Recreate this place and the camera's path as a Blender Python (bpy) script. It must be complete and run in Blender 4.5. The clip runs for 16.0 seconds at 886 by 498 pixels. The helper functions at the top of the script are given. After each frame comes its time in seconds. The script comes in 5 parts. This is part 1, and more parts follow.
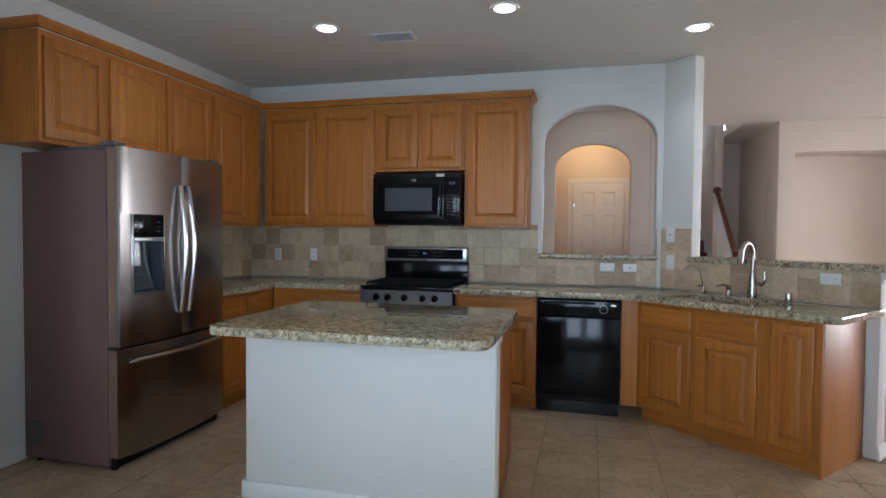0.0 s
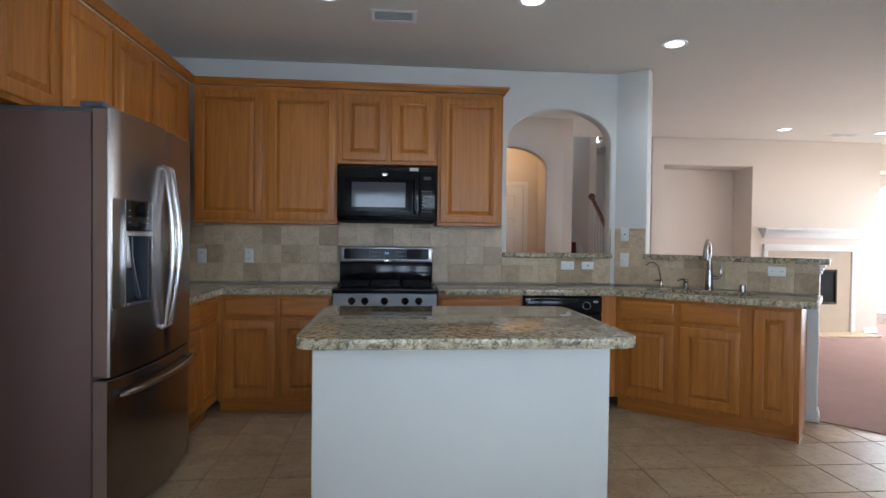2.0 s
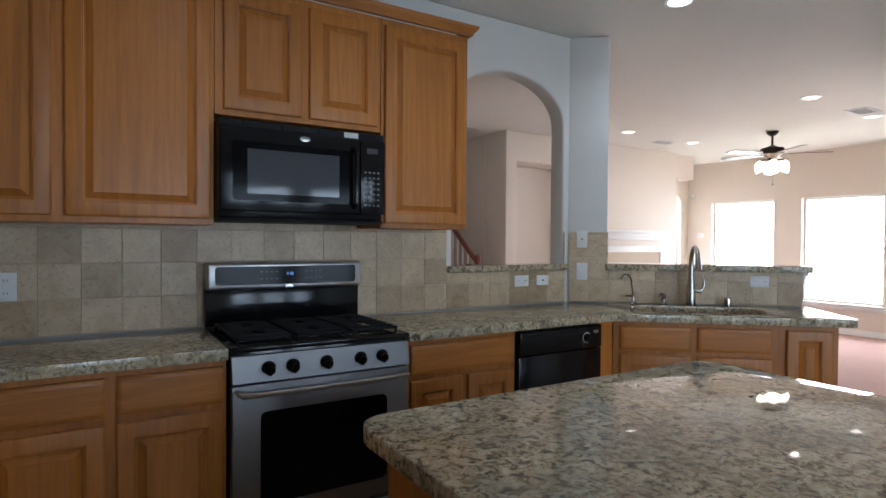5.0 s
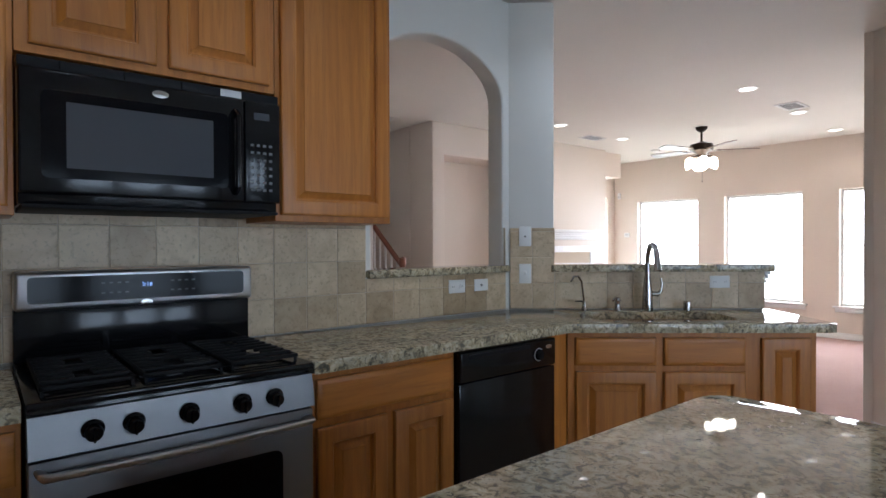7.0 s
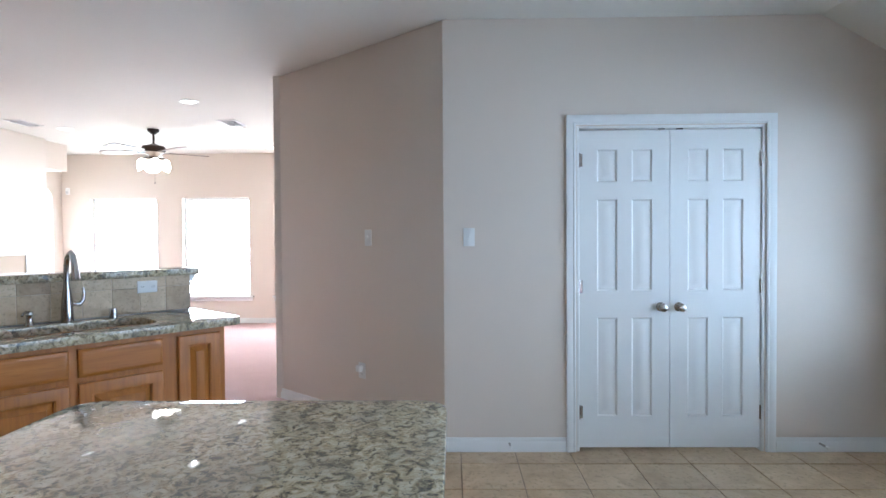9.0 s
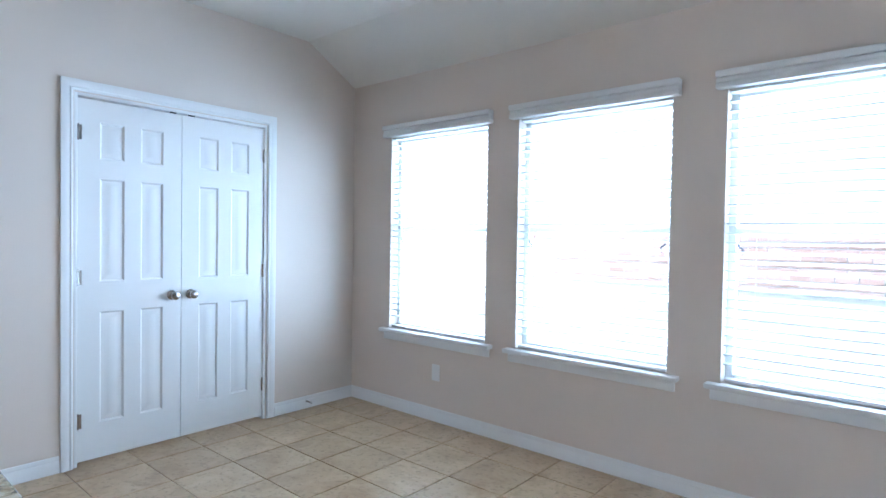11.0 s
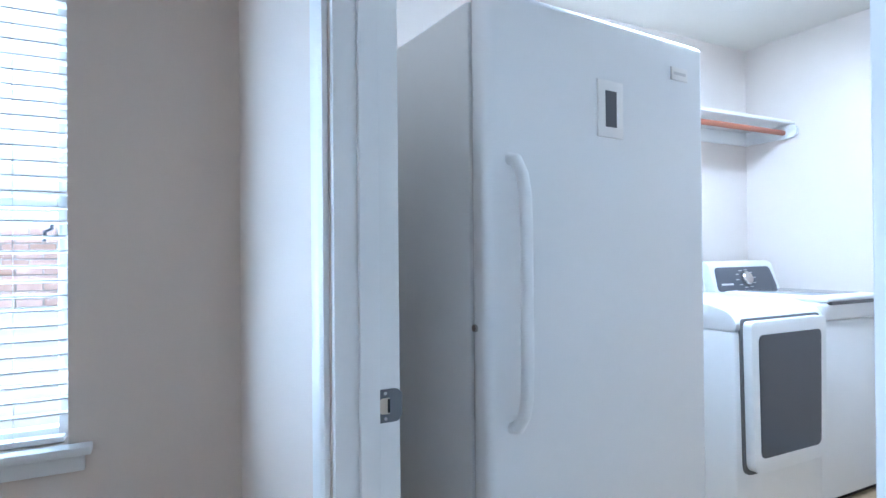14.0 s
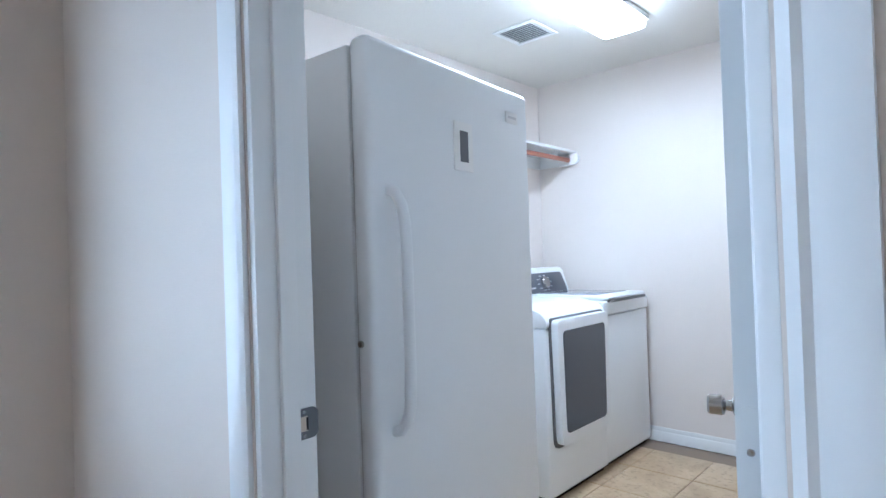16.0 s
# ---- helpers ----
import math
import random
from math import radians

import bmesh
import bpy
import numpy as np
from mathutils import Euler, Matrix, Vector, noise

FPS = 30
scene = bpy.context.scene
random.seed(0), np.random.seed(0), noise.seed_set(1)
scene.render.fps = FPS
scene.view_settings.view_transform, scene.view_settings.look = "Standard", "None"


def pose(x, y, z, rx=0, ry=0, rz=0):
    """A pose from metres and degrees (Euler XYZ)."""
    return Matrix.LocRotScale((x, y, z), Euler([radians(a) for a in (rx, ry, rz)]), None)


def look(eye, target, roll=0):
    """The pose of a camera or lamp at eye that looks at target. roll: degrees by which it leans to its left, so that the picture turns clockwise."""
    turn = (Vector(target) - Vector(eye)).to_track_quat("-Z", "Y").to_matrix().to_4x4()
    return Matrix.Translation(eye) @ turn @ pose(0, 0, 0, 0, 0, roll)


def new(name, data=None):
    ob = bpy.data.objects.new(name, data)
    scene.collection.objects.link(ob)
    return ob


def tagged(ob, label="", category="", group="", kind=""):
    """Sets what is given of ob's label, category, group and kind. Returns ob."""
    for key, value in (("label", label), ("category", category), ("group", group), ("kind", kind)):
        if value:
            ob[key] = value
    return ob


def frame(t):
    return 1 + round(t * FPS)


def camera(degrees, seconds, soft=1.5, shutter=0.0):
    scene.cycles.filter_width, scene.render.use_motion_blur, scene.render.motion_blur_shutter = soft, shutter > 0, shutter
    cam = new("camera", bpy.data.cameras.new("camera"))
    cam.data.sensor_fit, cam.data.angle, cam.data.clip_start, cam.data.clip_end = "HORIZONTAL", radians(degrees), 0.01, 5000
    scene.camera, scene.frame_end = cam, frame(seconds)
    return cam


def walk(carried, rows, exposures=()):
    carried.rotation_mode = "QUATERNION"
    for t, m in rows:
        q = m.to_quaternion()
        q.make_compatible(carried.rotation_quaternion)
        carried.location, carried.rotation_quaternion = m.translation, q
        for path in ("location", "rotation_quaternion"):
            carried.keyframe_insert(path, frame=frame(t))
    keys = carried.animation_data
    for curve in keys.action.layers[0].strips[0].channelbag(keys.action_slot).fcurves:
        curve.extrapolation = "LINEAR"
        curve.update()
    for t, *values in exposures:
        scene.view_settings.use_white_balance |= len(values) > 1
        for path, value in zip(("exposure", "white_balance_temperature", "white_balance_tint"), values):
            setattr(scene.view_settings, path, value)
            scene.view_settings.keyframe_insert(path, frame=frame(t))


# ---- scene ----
cam = camera(76.2, 16.0)
EXPOSURES = [(0.0, 1.88, 5600, 9), (4.0, 1.77, 5600, 10), (7.0, 1.65, 5500, 10), (8.0, 2.0, 5350, 9), (9.0, 2.32, 5100, 8), (11.5, 2.75, 4900, 9), (14.0, 2.42, 4800, 9), (15.0, 2.38, 4750, 8), (16.0, 2.15, 5000, 10)]
PATH = [
    (0, (3.201, -4.897, 1.359), (2.703, -2.961, 1.298), 0.5),
    (0.5, (2.899, -4.912, 1.259), (2.536, -2.945, 1.235), 1.0),
    (1, (2.5, -4.863, 1.298), (2.336, -2.871, 1.254), 0.8),
    (1.5, (2.177, -4.843, 1.301), (2.198, -2.844, 1.262), 0.7),
    (2, (1.861, -4.774, 1.294), (2.035, -2.782, 1.257), 0.7),
    (2.5, (1.559, -4.486, 1.282), (1.872, -2.511, 1.243), 0.7),
    (3, (1.281, -4.205, 1.292), (1.772, -2.267, 1.254), 0.6),
    (3.5, (1.076, -3.958, 1.337), (1.746, -2.074, 1.301), 0.5),
    (4, (0.994, -3.638, 1.342), (1.826, -1.82, 1.308), 0.4),
    (4.2, (0.973, -3.476, 1.348), (1.87, -1.688, 1.316), 0.3),
    (6.3, (1.171, -2.352, 1.299), (2.282, -0.689, 1.272), 0.2),
    (6.5, (1.227, -2.341, 1.297), (2.352, -0.688, 1.275), -0.1),
    (7, (1.339, -2.348, 1.309), (2.609, -0.804, 1.29), -0.2),
    (7.5, (1.395, -2.401, 1.354), (2.869, -1.048, 1.33), -0.3),
    (8, (1.379, -2.502, 1.376), (3.121, -1.52, 1.345), -0.3),
    (8.5, (1.306, -2.645, 1.382), (3.247, -2.164, 1.344), -0.3),
    (9, (1.265, -2.701, 1.371), (3.265, -2.664, 1.329), -0.4),
    (9.2, (1.247, -2.727, 1.369), (3.244, -2.834, 1.327), -0.3),
    (11.3, (1.323, -2.443, 1.29), (2.468, -4.082, 1.25), 0.7),
    (11.5, (1.269, -2.545, 1.275), (2.32, -4.246, 1.24), 0.5),
    (12, (1.197, -2.715, 1.219), (1.937, -4.573, 1.218), 0.7),
    (12.5, (1.159, -2.927, 1.207), (1.532, -4.892, 1.215), 0.6),
    (13, (1.113, -3.078, 1.219), (0.999, -5.075, 1.243), 0.3),
    (13.5, (1.048, -3.216, 1.211), (0.479, -5.133, 1.228), -0.1),
    (14, (0.935, -3.354, 1.192), (0.029, -5.137, 1.206), -0.5),
    (14.5, (0.851, -3.43, 1.177), (-0.307, -5.06, 1.2), -1.2),
    (15, (0.808, -3.486, 1.172), (-0.505, -4.994, 1.197), -1.7),
    (15.5, (0.884, -3.454, 1.197), (-0.527, -4.871, 1.223), -2.0),
    (16, (1.176, -3.355, 1.233), (-0.289, -4.717, 1.258), -1.9),
]
walk(cam, [(t, look(eye, target, roll)) for t, eye, target, roll in PATH],
     exposures=EXPOSURES)

# ---- world and light ----
world = bpy.data.worlds.new("world")
scene.world = world
world.use_nodes = True
wn = world.node_tree
sky = wn.nodes.new("ShaderNodeTexSky")
sky.sky_type, sky.sun_disc = "NISHITA", False
sky.sun_elevation, sky.sun_rotation = radians(58), radians(300)
wn.links.new(sky.outputs[0], wn.nodes["Background"].inputs[0])
wn.nodes["Background"].inputs[1].default_value = 0.05
sun = new("sun", bpy.data.lights.new("sun", "SUN"))
sun.data.energy, sun.data.angle, sun.data.color = 2.0, radians(0.5), (1.0, 0.95, 0.88)
sun.matrix_world = look((0, 0, 20), (20 * math.cos(radians(58)) * 0.866, 20 * math.cos(radians(58)) * -0.5, 20 - 20 * math.sin(radians(58))))

CEIL = 2.74


def area_lamp(name, eye, target, sx, sy, watts, color=(1, 1, 1), spread=180):
    ob = new(name, bpy.data.lights.new(name, "AREA"))
    ob.data.shape, ob.data.size, ob.data.size_y, ob.data.energy, ob.data.color = "RECTANGLE", sx, sy, watts, color
    ob.data.spread = radians(spread)
    ob.matrix_world = look(eye, target)
    return ob


def spot_lamp(name, eye, watts, color, size=150):
    ob = new(name, bpy.data.lights.new(name, "SPOT"))
    ob.data.energy, ob.data.color, ob.data.spot_size, ob.data.spot_blend, ob.data.shadow_soft_size = watts, color, radians(size), 0.6, 0.03
    ob.location = eye
    return ob


def point_lamp(name, eye, watts, color, radius):
    ob = new(name, bpy.data.lights.new(name, "POINT"))
    ob.data.energy, ob.data.color, ob.data.shadow_soft_size = watts, color, radius
    ob.location = eye
    return ob


SKY_W, SKY_E = 9.4, 8.2
COOL = (0.78, 0.9, 1.0)
for xc in (1.63, 2.81, 3.97):
    area_lamp("window_daylight", (xc, -5.67, 1.33), (xc, -2.5, 1.75), 0.94, 1.44, SKY_W, COOL, 165)
for yc in (2.62, 1.12, -0.4):
    area_lamp("window_daylight", (10.52, yc, 1.24), (0, yc, 1.24), 1.08, 1.58, SKY_E, (1.0, 0.95, 0.9))
area_lamp("window_daylight", (9.97, 3.82, 1.1), (9.97, 0, 1.1), 0.55, 1.9, 3, (1.0, 0.95, 0.9))
DOWNLIGHTS = [(1.45, -1.33), (2.68, -1.40), (3.89, -0.78)]
LIVING_LIGHTS = [(6.87, -0.08), (8.31, -0.03), (9.77, 0.04), (6.80, 2.05), (8.18, 2.08)]
for x, y in DOWNLIGHTS:
    spot_lamp("downlight_lamp", (x, y, CEIL - 0.03), 2.2, (0.93, 0.97, 1.0))
for x, y in LIVING_LIGHTS:
    spot_lamp("downlight_lamp", (x, y, CEIL - 0.03), 2.0, (1.0, 0.86, 0.7))
point_lamp("hall_lamp", (3.2, 2.5, 2.5), 2.0, (1.0, 0.62, 0.28), 0.1)
area_lamp("window_daylight", (4.45, 7.25, 4.0), (4.45, 3.0, 1.6), 0.8, 1.3, 9, COOL)
area_lamp("laundry_lamp", (-1.11, -4.66, 2.36), (-1.11, -4.66, 0), 1.1, 0.22, 4.6, (0.91, 0.97, 1.0))


# ---- materials ----
def mat(name, color, rough=0.5, metal=0.0, spec=0.5):
    m = bpy.data.materials.new(name)
    m.use_nodes = True
    b = m.node_tree.nodes["Principled BSDF"]
    b.inputs["Base Color"].default_value = (*color, 1)
    b.inputs["Roughness"].default_value, b.inputs["Metallic"].default_value = rough, metal
    b.inputs["Specular IOR Level"].default_value = spec
    return m


class Nodes:
    """Short hand for a material's node tree."""

    def __init__(self, m):
        self.t = m.node_tree
        self.b = m.node_tree.nodes["Principled BSDF"]

    def add(self, kind, **inputs):
        n = self.t.nodes.new("ShaderNode" + kind)
        for k, v in inputs.items():
            n.inputs[k.replace("_", " ")].default_value = v
        return n

    def link(self, a, b):
        self.t.links.new(a, b)

    def coords(self, scale=(1, 1, 1), vary=False, generated="Object"):
        c = self.add("TexCoord")
        mp = self.add("Mapping")
        mp.inputs["Scale"].default_value = scale
        out = c.outputs[generated]
        if vary:
            info, add = self.add("ObjectInfo"), self.add("VectorMath")
            mul = self.add("Math")
            mul.operation = "MULTIPLY"
            mul.inputs[1].default_value = 37.0
            self.link(info.outputs["Random"], mul.inputs[0])
            self.link(out, add.inputs[0])
            self.link(mul.outputs[0], add.inputs[1])
            out = add.outputs[0]
        self.link(out, mp.inputs["Vector"])
        return mp.outputs[0]

    def noise(self, vec, scale, detail=3.0, rough=0.55, distort=0.0):
        n = self.add("TexNoise", Scale=scale, Detail=detail, Roughness=rough, Distortion=distort)
        self.link(vec, n.inputs["Vector"])
        return n.outputs["Fac"]

    def ramp(self, fac, stops):
        r = self.add("ValToRGB")
        e = r.color_ramp.elements
        while len(e) < len(stops):
            e.new(0.5)
        for el, (p, c) in zip(e, stops):
            el.position, el.color = p, (*c, 1)
        self.link(fac, r.inputs[0])
        return r.outputs[0]

    def mix(self, fac, a, b, mode="MIX"):
        n = self.add("Mix")
        n.data_type, n.blend_type = "RGBA", mode
        for sock, v in ((n.inputs[0], fac), (n.inputs[6], a), (n.inputs[7], b)):
            if hasattr(v, "is_linked"):
                self.link(v, sock)
            else:
                sock.default_value = v if isinstance(v, float) else (*v, 1)
        return n.outputs[2]

    def bump(self, height, strength, distance):
        n = self.add("Bump", Strength=strength, Distance=distance)
        self.link(height, n.inputs["Height"])
        self.link(n.outputs[0], self.b.inputs["Normal"])

    def color(self, out):
        self.link(out, self.b.inputs["Base Color"])

    def rough(self, fac, lo, hi):
        n = self.add("MapRange")
        n.inputs[3].default_value, n.inputs[4].default_value = lo, hi
        self.link(fac, n.inputs[0])
        self.link(n.outputs[0], self.b.inputs["Roughness"])


def paint(name, color, rough=0.6, texture=0.35, grain=140):
    m = mat(name, color, rough, 0, 0.35)
    k = Nodes(m)
    v = k.coords()
    big = k.noise(v, 1.3, 4)
    d = tuple(c * 0.94 for c in color)
    k.color(k.mix(big, d, color))
    k.bump(k.noise(v, grain, 3, 0.6), texture, 0.0015)
    return m


def oak(name, along):
    scale = {"z": (1, 1, 0.07), "x": (0.07, 1, 1), "y": (1, 0.07, 1)}[along]
    m = mat(name, (0.4, 0.17, 0.05), 0.38, 0, 0.45)
    k = Nodes(m)
    v = k.coords(scale, vary=True)
    fine = k.noise(v, 130, 4, 0.65)
    broad = k.noise(v, 16, 4, 0.5, 2.2)
    rings = k.add("TexWave", Scale=5.0, Distortion=11.0, Detail=2.0, Detail_Scale=1.2)
    k.link(v, rings.inputs["Vector"])
    c = k.ramp(broad, [(0.25, (0.38, 0.135, 0.019)), (0.55, (0.47, 0.179, 0.027)), (0.8, (0.54, 0.222, 0.040))])
    c = k.mix(k.ramp(rings.outputs["Fac"], [(0.0, (0.42, 0.42, 0.42)), (0.3, (0, 0, 0))]), c, (0.34, 0.125, 0.022))
    c = k.mix(k.ramp(fine, [(0.36, (0.36, 0.36, 0.36)), (0.46, (0, 0, 0))]), c, (0.30, 0.11, 0.02))
    info = k.add("ObjectInfo")
    tone = k.ramp(info.outputs["Random"], [(0, (0.86, 0.84, 0.8)), (1, (1.08, 1.06, 1.04))])
    k.color(k.mix(1.0, c, tone, "MULTIPLY"))
    k.rough(fine, 0.3, 0.48)
    k.bump(fine, 0.25, 0.0008)
    return m


def granite():
    m = mat("granite", (0.4, 0.36, 0.28), 0.12, 0, 0.32)
    k = Nodes(m)
    v = k.coords((1, 1, 1))
    a = k.noise(v, 38, 6, 0.62, 0.9)
    b = k.noise(v, 80, 4, 0.62, 0.6)
    big = k.noise(v, 9, 3, 0.5, 0.6)
    vo = k.add("TexVoronoi", Scale=60.0)
    k.link(v, vo.inputs["Vector"])
    c = k.ramp(a, [(0.35, (0.09, 0.085, 0.066)), (0.43, (0.25, 0.205, 0.125)), (0.49, (0.47, 0.395, 0.25)), (0.60, (0.63, 0.56, 0.40))])
    c = k.mix(k.ramp(vo.outputs["Color"], [(0.35, (0, 0, 0)), (0.9, (0.28, 0.28, 0.28))]), c, (0.42, 0.36, 0.235))
    c = k.mix(k.ramp(b, [(0.37, (0.75, 0.75, 0.75)), (0.43, (0, 0, 0))]), c, (0.06, 0.056, 0.05))
    c = k.mix(k.ramp(b, [(0.58, (0, 0, 0)), (0.68, (0.6, 0.6, 0.6))]), c, (0.36, 0.245, 0.12))
    c = k.mix(k.ramp(big, [(0.35, (0.4, 0.4, 0.4)), (0.6, (0, 0, 0))]), c, (0.2, 0.19, 0.16))
    k.color(c)
    k.rough(a, 0.015, 0.03)
    return m


def steel(name="stainless_steel", color=(0.32, 0.297, 0.28), rough=0.26, along="z"):
    m = mat(name, color, rough, 1.0)
    k = Nodes(m)
    v = k.coords({"z": (60, 60, 0.6), "x": (0.6, 60, 60)}[along])
    n = k.noise(v, 7, 3)
    k.rough(n, rough * 0.92, rough * 1.1)
    return m


def tile_mat(name, stops, scale, rough, bump=0.25):
    m = mat(name, stops[0][1], rough, 0, 0.45)
    k = Nodes(m)
    v = k.coords(vary=True)
    a = k.noise(v, scale, 5, 0.62, 0.7)
    b = k.noise(v, scale * 7, 4, 0.6)
    c = k.ramp(a, stops)
    c = k.mix(k.ramp(b, [(0.34, (0.5, 0.5, 0.5)), (0.46, (0, 0, 0))]), c, tuple(x * 0.62 for x in stops[0][1]))
    info = k.add("ObjectInfo")
    tone = k.ramp(info.outputs["Random"], [(0, (0.76, 0.69, 0.60)), (0.2, (0.88, 0.83, 0.76)), (0.42, (1.05, 1.02, 0.97)), (1, (1.2, 1.18, 1.14))]) if bump > 0.3 else k.ramp(info.outputs["Random"], [(0, (0.9, 0.89, 0.87)), (1, (1.06, 1.06, 1.05))])
    k.color(k.mix(1.0, c, tone, "MULTIPLY"))
    k.bump(a, bump, 0.002)
    k.rough(a, rough * 0.75, rough * 1.25)
    return m


def carpet(name, color):
    m = mat(name, color, 0.95, 0, 0.1)
    k = Nodes(m)
    v = k.coords()
    fine, broad = k.noise(v, 260, 2), k.noise(v, 3.5, 4, 0.6, 0.5)
    c = k.mix(fine, tuple(x * 0.66 for x in color), tuple(min(1, x * 1.2) for x in color))
    k.color(k.mix(k.ramp(broad, [(0.35, (0.3, 0.3, 0.3)), (0.6, (0, 0, 0))]), c, tuple(x * 0.8 for x in color)))
    k.bump(fine, 0.8, 0.006)
    return m


def glow(name, color, strength):
    m = mat(name, (0.9, 0.9, 0.9), 0.4)
    b = m.node_tree.nodes["Principled BSDF"]
    b.inputs["Emission Color"].default_value, b.inputs["Emission Strength"].default_value = (*color, 1), strength
    return m


def glass(name="window_glass"):
    m = mat(name, (1, 1, 1), 0.0)
    t = m.node_tree
    mixer, clear, shine = t.nodes.new("ShaderNodeMixShader"), t.nodes.new("ShaderNodeBsdfTransparent"), t.nodes.new("ShaderNodeBsdfGlossy")
    shine.inputs["Roughness"].default_value = 0.02
    mixer.inputs[0].default_value = 0.06
    t.links.new(clear.outputs[0], mixer.inputs[1])
    t.links.new(shine.outputs[0], mixer.inputs[2])
    t.links.new(mixer.outputs[0], t.nodes["Material Output"].inputs[0])
    return m


M_WALL = paint("beige_wall_paint", (0.74, 0.656, 0.572))
# the wall paint lightened for the laundry, so its walls bounce more light
M_WALLL = paint("lightened_wall_paint", (0.78, 0.715, 0.655))
M_WALLK = paint("pale_kitchen_paint", (0.74, 0.73, 0.69))
M_CEIL = paint("ceiling_paint", (0.77, 0.74, 0.675), 0.8, 0.9, 60)
M_TRIM = paint("white_trim_paint", (0.82, 0.82, 0.80), 0.35, 0.12, 40)
M_WHITE = mat("white_plastic", (0.80, 0.80, 0.78), 0.4)
M_ENAMEL = paint("white_enamel", (0.80, 0.82, 0.83), 0.28, 0.12, 320)
M_OAK, M_OAKX = oak("oak_upright_grain", "z"), oak("oak_level_grain", "x")
M_GRANITE = granite()
M_STEEL, M_STEELX = steel(), steel("brushed_steel_level", (0.17, 0.17, 0.175), 0.36, "x")
M_STEELB = steel("bright_brushed_steel", (0.55, 0.55, 0.56), 0.3, "x")
M_CHROME = mat("satin_nickel", (0.46, 0.44, 0.42), 0.22, 1.0)
M_FRIDGE = paint("dark_fridge_paint", (0.17, 0.10, 0.088), 0.42, 0.3, 500)
M_BLACK = mat("black_gloss_plastic", (0.006, 0.006, 0.007), 0.13, 0, 0.32)
M_BLACKM = mat("black_matt_iron", (0.008, 0.008, 0.009), 0.6, 0, 0.2)
M_DARKGLASS = mat("dark_glass", (0.006, 0.006, 0.007), 0.10, 0, 0.1)
M_GREYGLASS = mat("grey_tinted_glass", (0.07, 0.075, 0.085), 0.06)
M_TRAV = tile_mat("travertine_tile", [(0.3, (0.44, 0.342, 0.222)), (0.55, (0.55, 0.448, 0.308)), (0.8, (0.63, 0.53, 0.388))], 9, 0.42, 0.32)
M_FLOOR = tile_mat("ceramic_floor_tile", [(0.3, (0.40, 0.278, 0.155)), (0.52, (0.52, 0.385, 0.235)), (0.75, (0.61, 0.48, 0.32))], 5, 0.32, 0.2)
M_GROUT = paint("floor_grout", (0.28, 0.22, 0.165), 0.9)
M_GROUTW = paint("wall_grout", (0.56, 0.48, 0.37), 0.9)
M_CARPET = carpet("rose_carpet", (0.52, 0.35, 0.31))
M_STAIR = carpet("red_stair_carpet", (0.20, 0.05, 0.045))
M_RAIL = mat("red_brown_rail", (0.17, 0.05, 0.022), 0.32)
M_MAPLE = mat("red_brown_rod", (0.33, 0.12, 0.07), 0.35)
M_GLASS = glass()
M_BULB = glow("lit_lens", (1.0, 0.98, 0.95), 1.1)
M_BULBW = glow("lit_warm_lens", (1.0, 0.88, 0.72), 1.0)
M_TUBE = glow("lit_diffuser", (0.93, 0.98, 1.0), 4.2)
M_SHADE = glow("lit_frosted_shade", (1.0, 0.86, 0.62), 2.6)
# emissive white for the backdrop sheets; stands in for bright daylight outdoors
M_FARGLOW = glow("glowing_backdrop", (1.0, 1.0, 1.0), 2.4)
M_BRONZE = mat("oil_rubbed_bronze", (0.045, 0.028, 0.02), 0.38, 0.7)
M_BLADE = mat("brown_fan_blade", (0.22, 0.16, 0.12), 0.28)
M_BRICK = tile_mat("red_brick", [(0.3, (0.40, 0.27, 0.23)), (0.6, (0.46, 0.33, 0.285)), (0.8, (0.52, 0.41, 0.36))], 14, 0.85, 0.35)
M_MORTAR = paint("mortar", (0.5, 0.47, 0.43), 0.9)
M_GRASS = carpet("lawn", (0.09, 0.12, 0.04))
M_PANEL = mat("grey_control_panel", (0.09, 0.095, 0.11), 0.3)
M_LCD = glow("blue_display", (0.15, 0.35, 1.0), 0.35)
M_INK = mat("grey_print", (0.11, 0.11, 0.11), 0.5)
M_EDGE = mat("copper_grey_edge", (0.36, 0.25, 0.20), 0.35, 0.6)
M_STEELH = mat("polished_steel", (0.62, 0.61, 0.61), 0.16, 1.0)
M_RECESS = mat("blue_grey_plastic", (0.05, 0.058, 0.072), 0.35)
M_STICKER = mat("clear_grey_sticker", (0.10, 0.085, 0.08), 0.3)
M_GREYLID = mat("pale_grey_glass", (0.35, 0.37, 0.39), 0.08)
# darker grey painted in for the shade behind vent slats
M_VENTB = mat("vent_throat_shade", (0.2, 0.2, 0.195), 0.6)
M_BARE = paint("bare_pine", (0.62, 0.53, 0.42), 0.7)
M_PRINT = mat("pale_print", (0.6, 0.6, 0.6), 0.5)


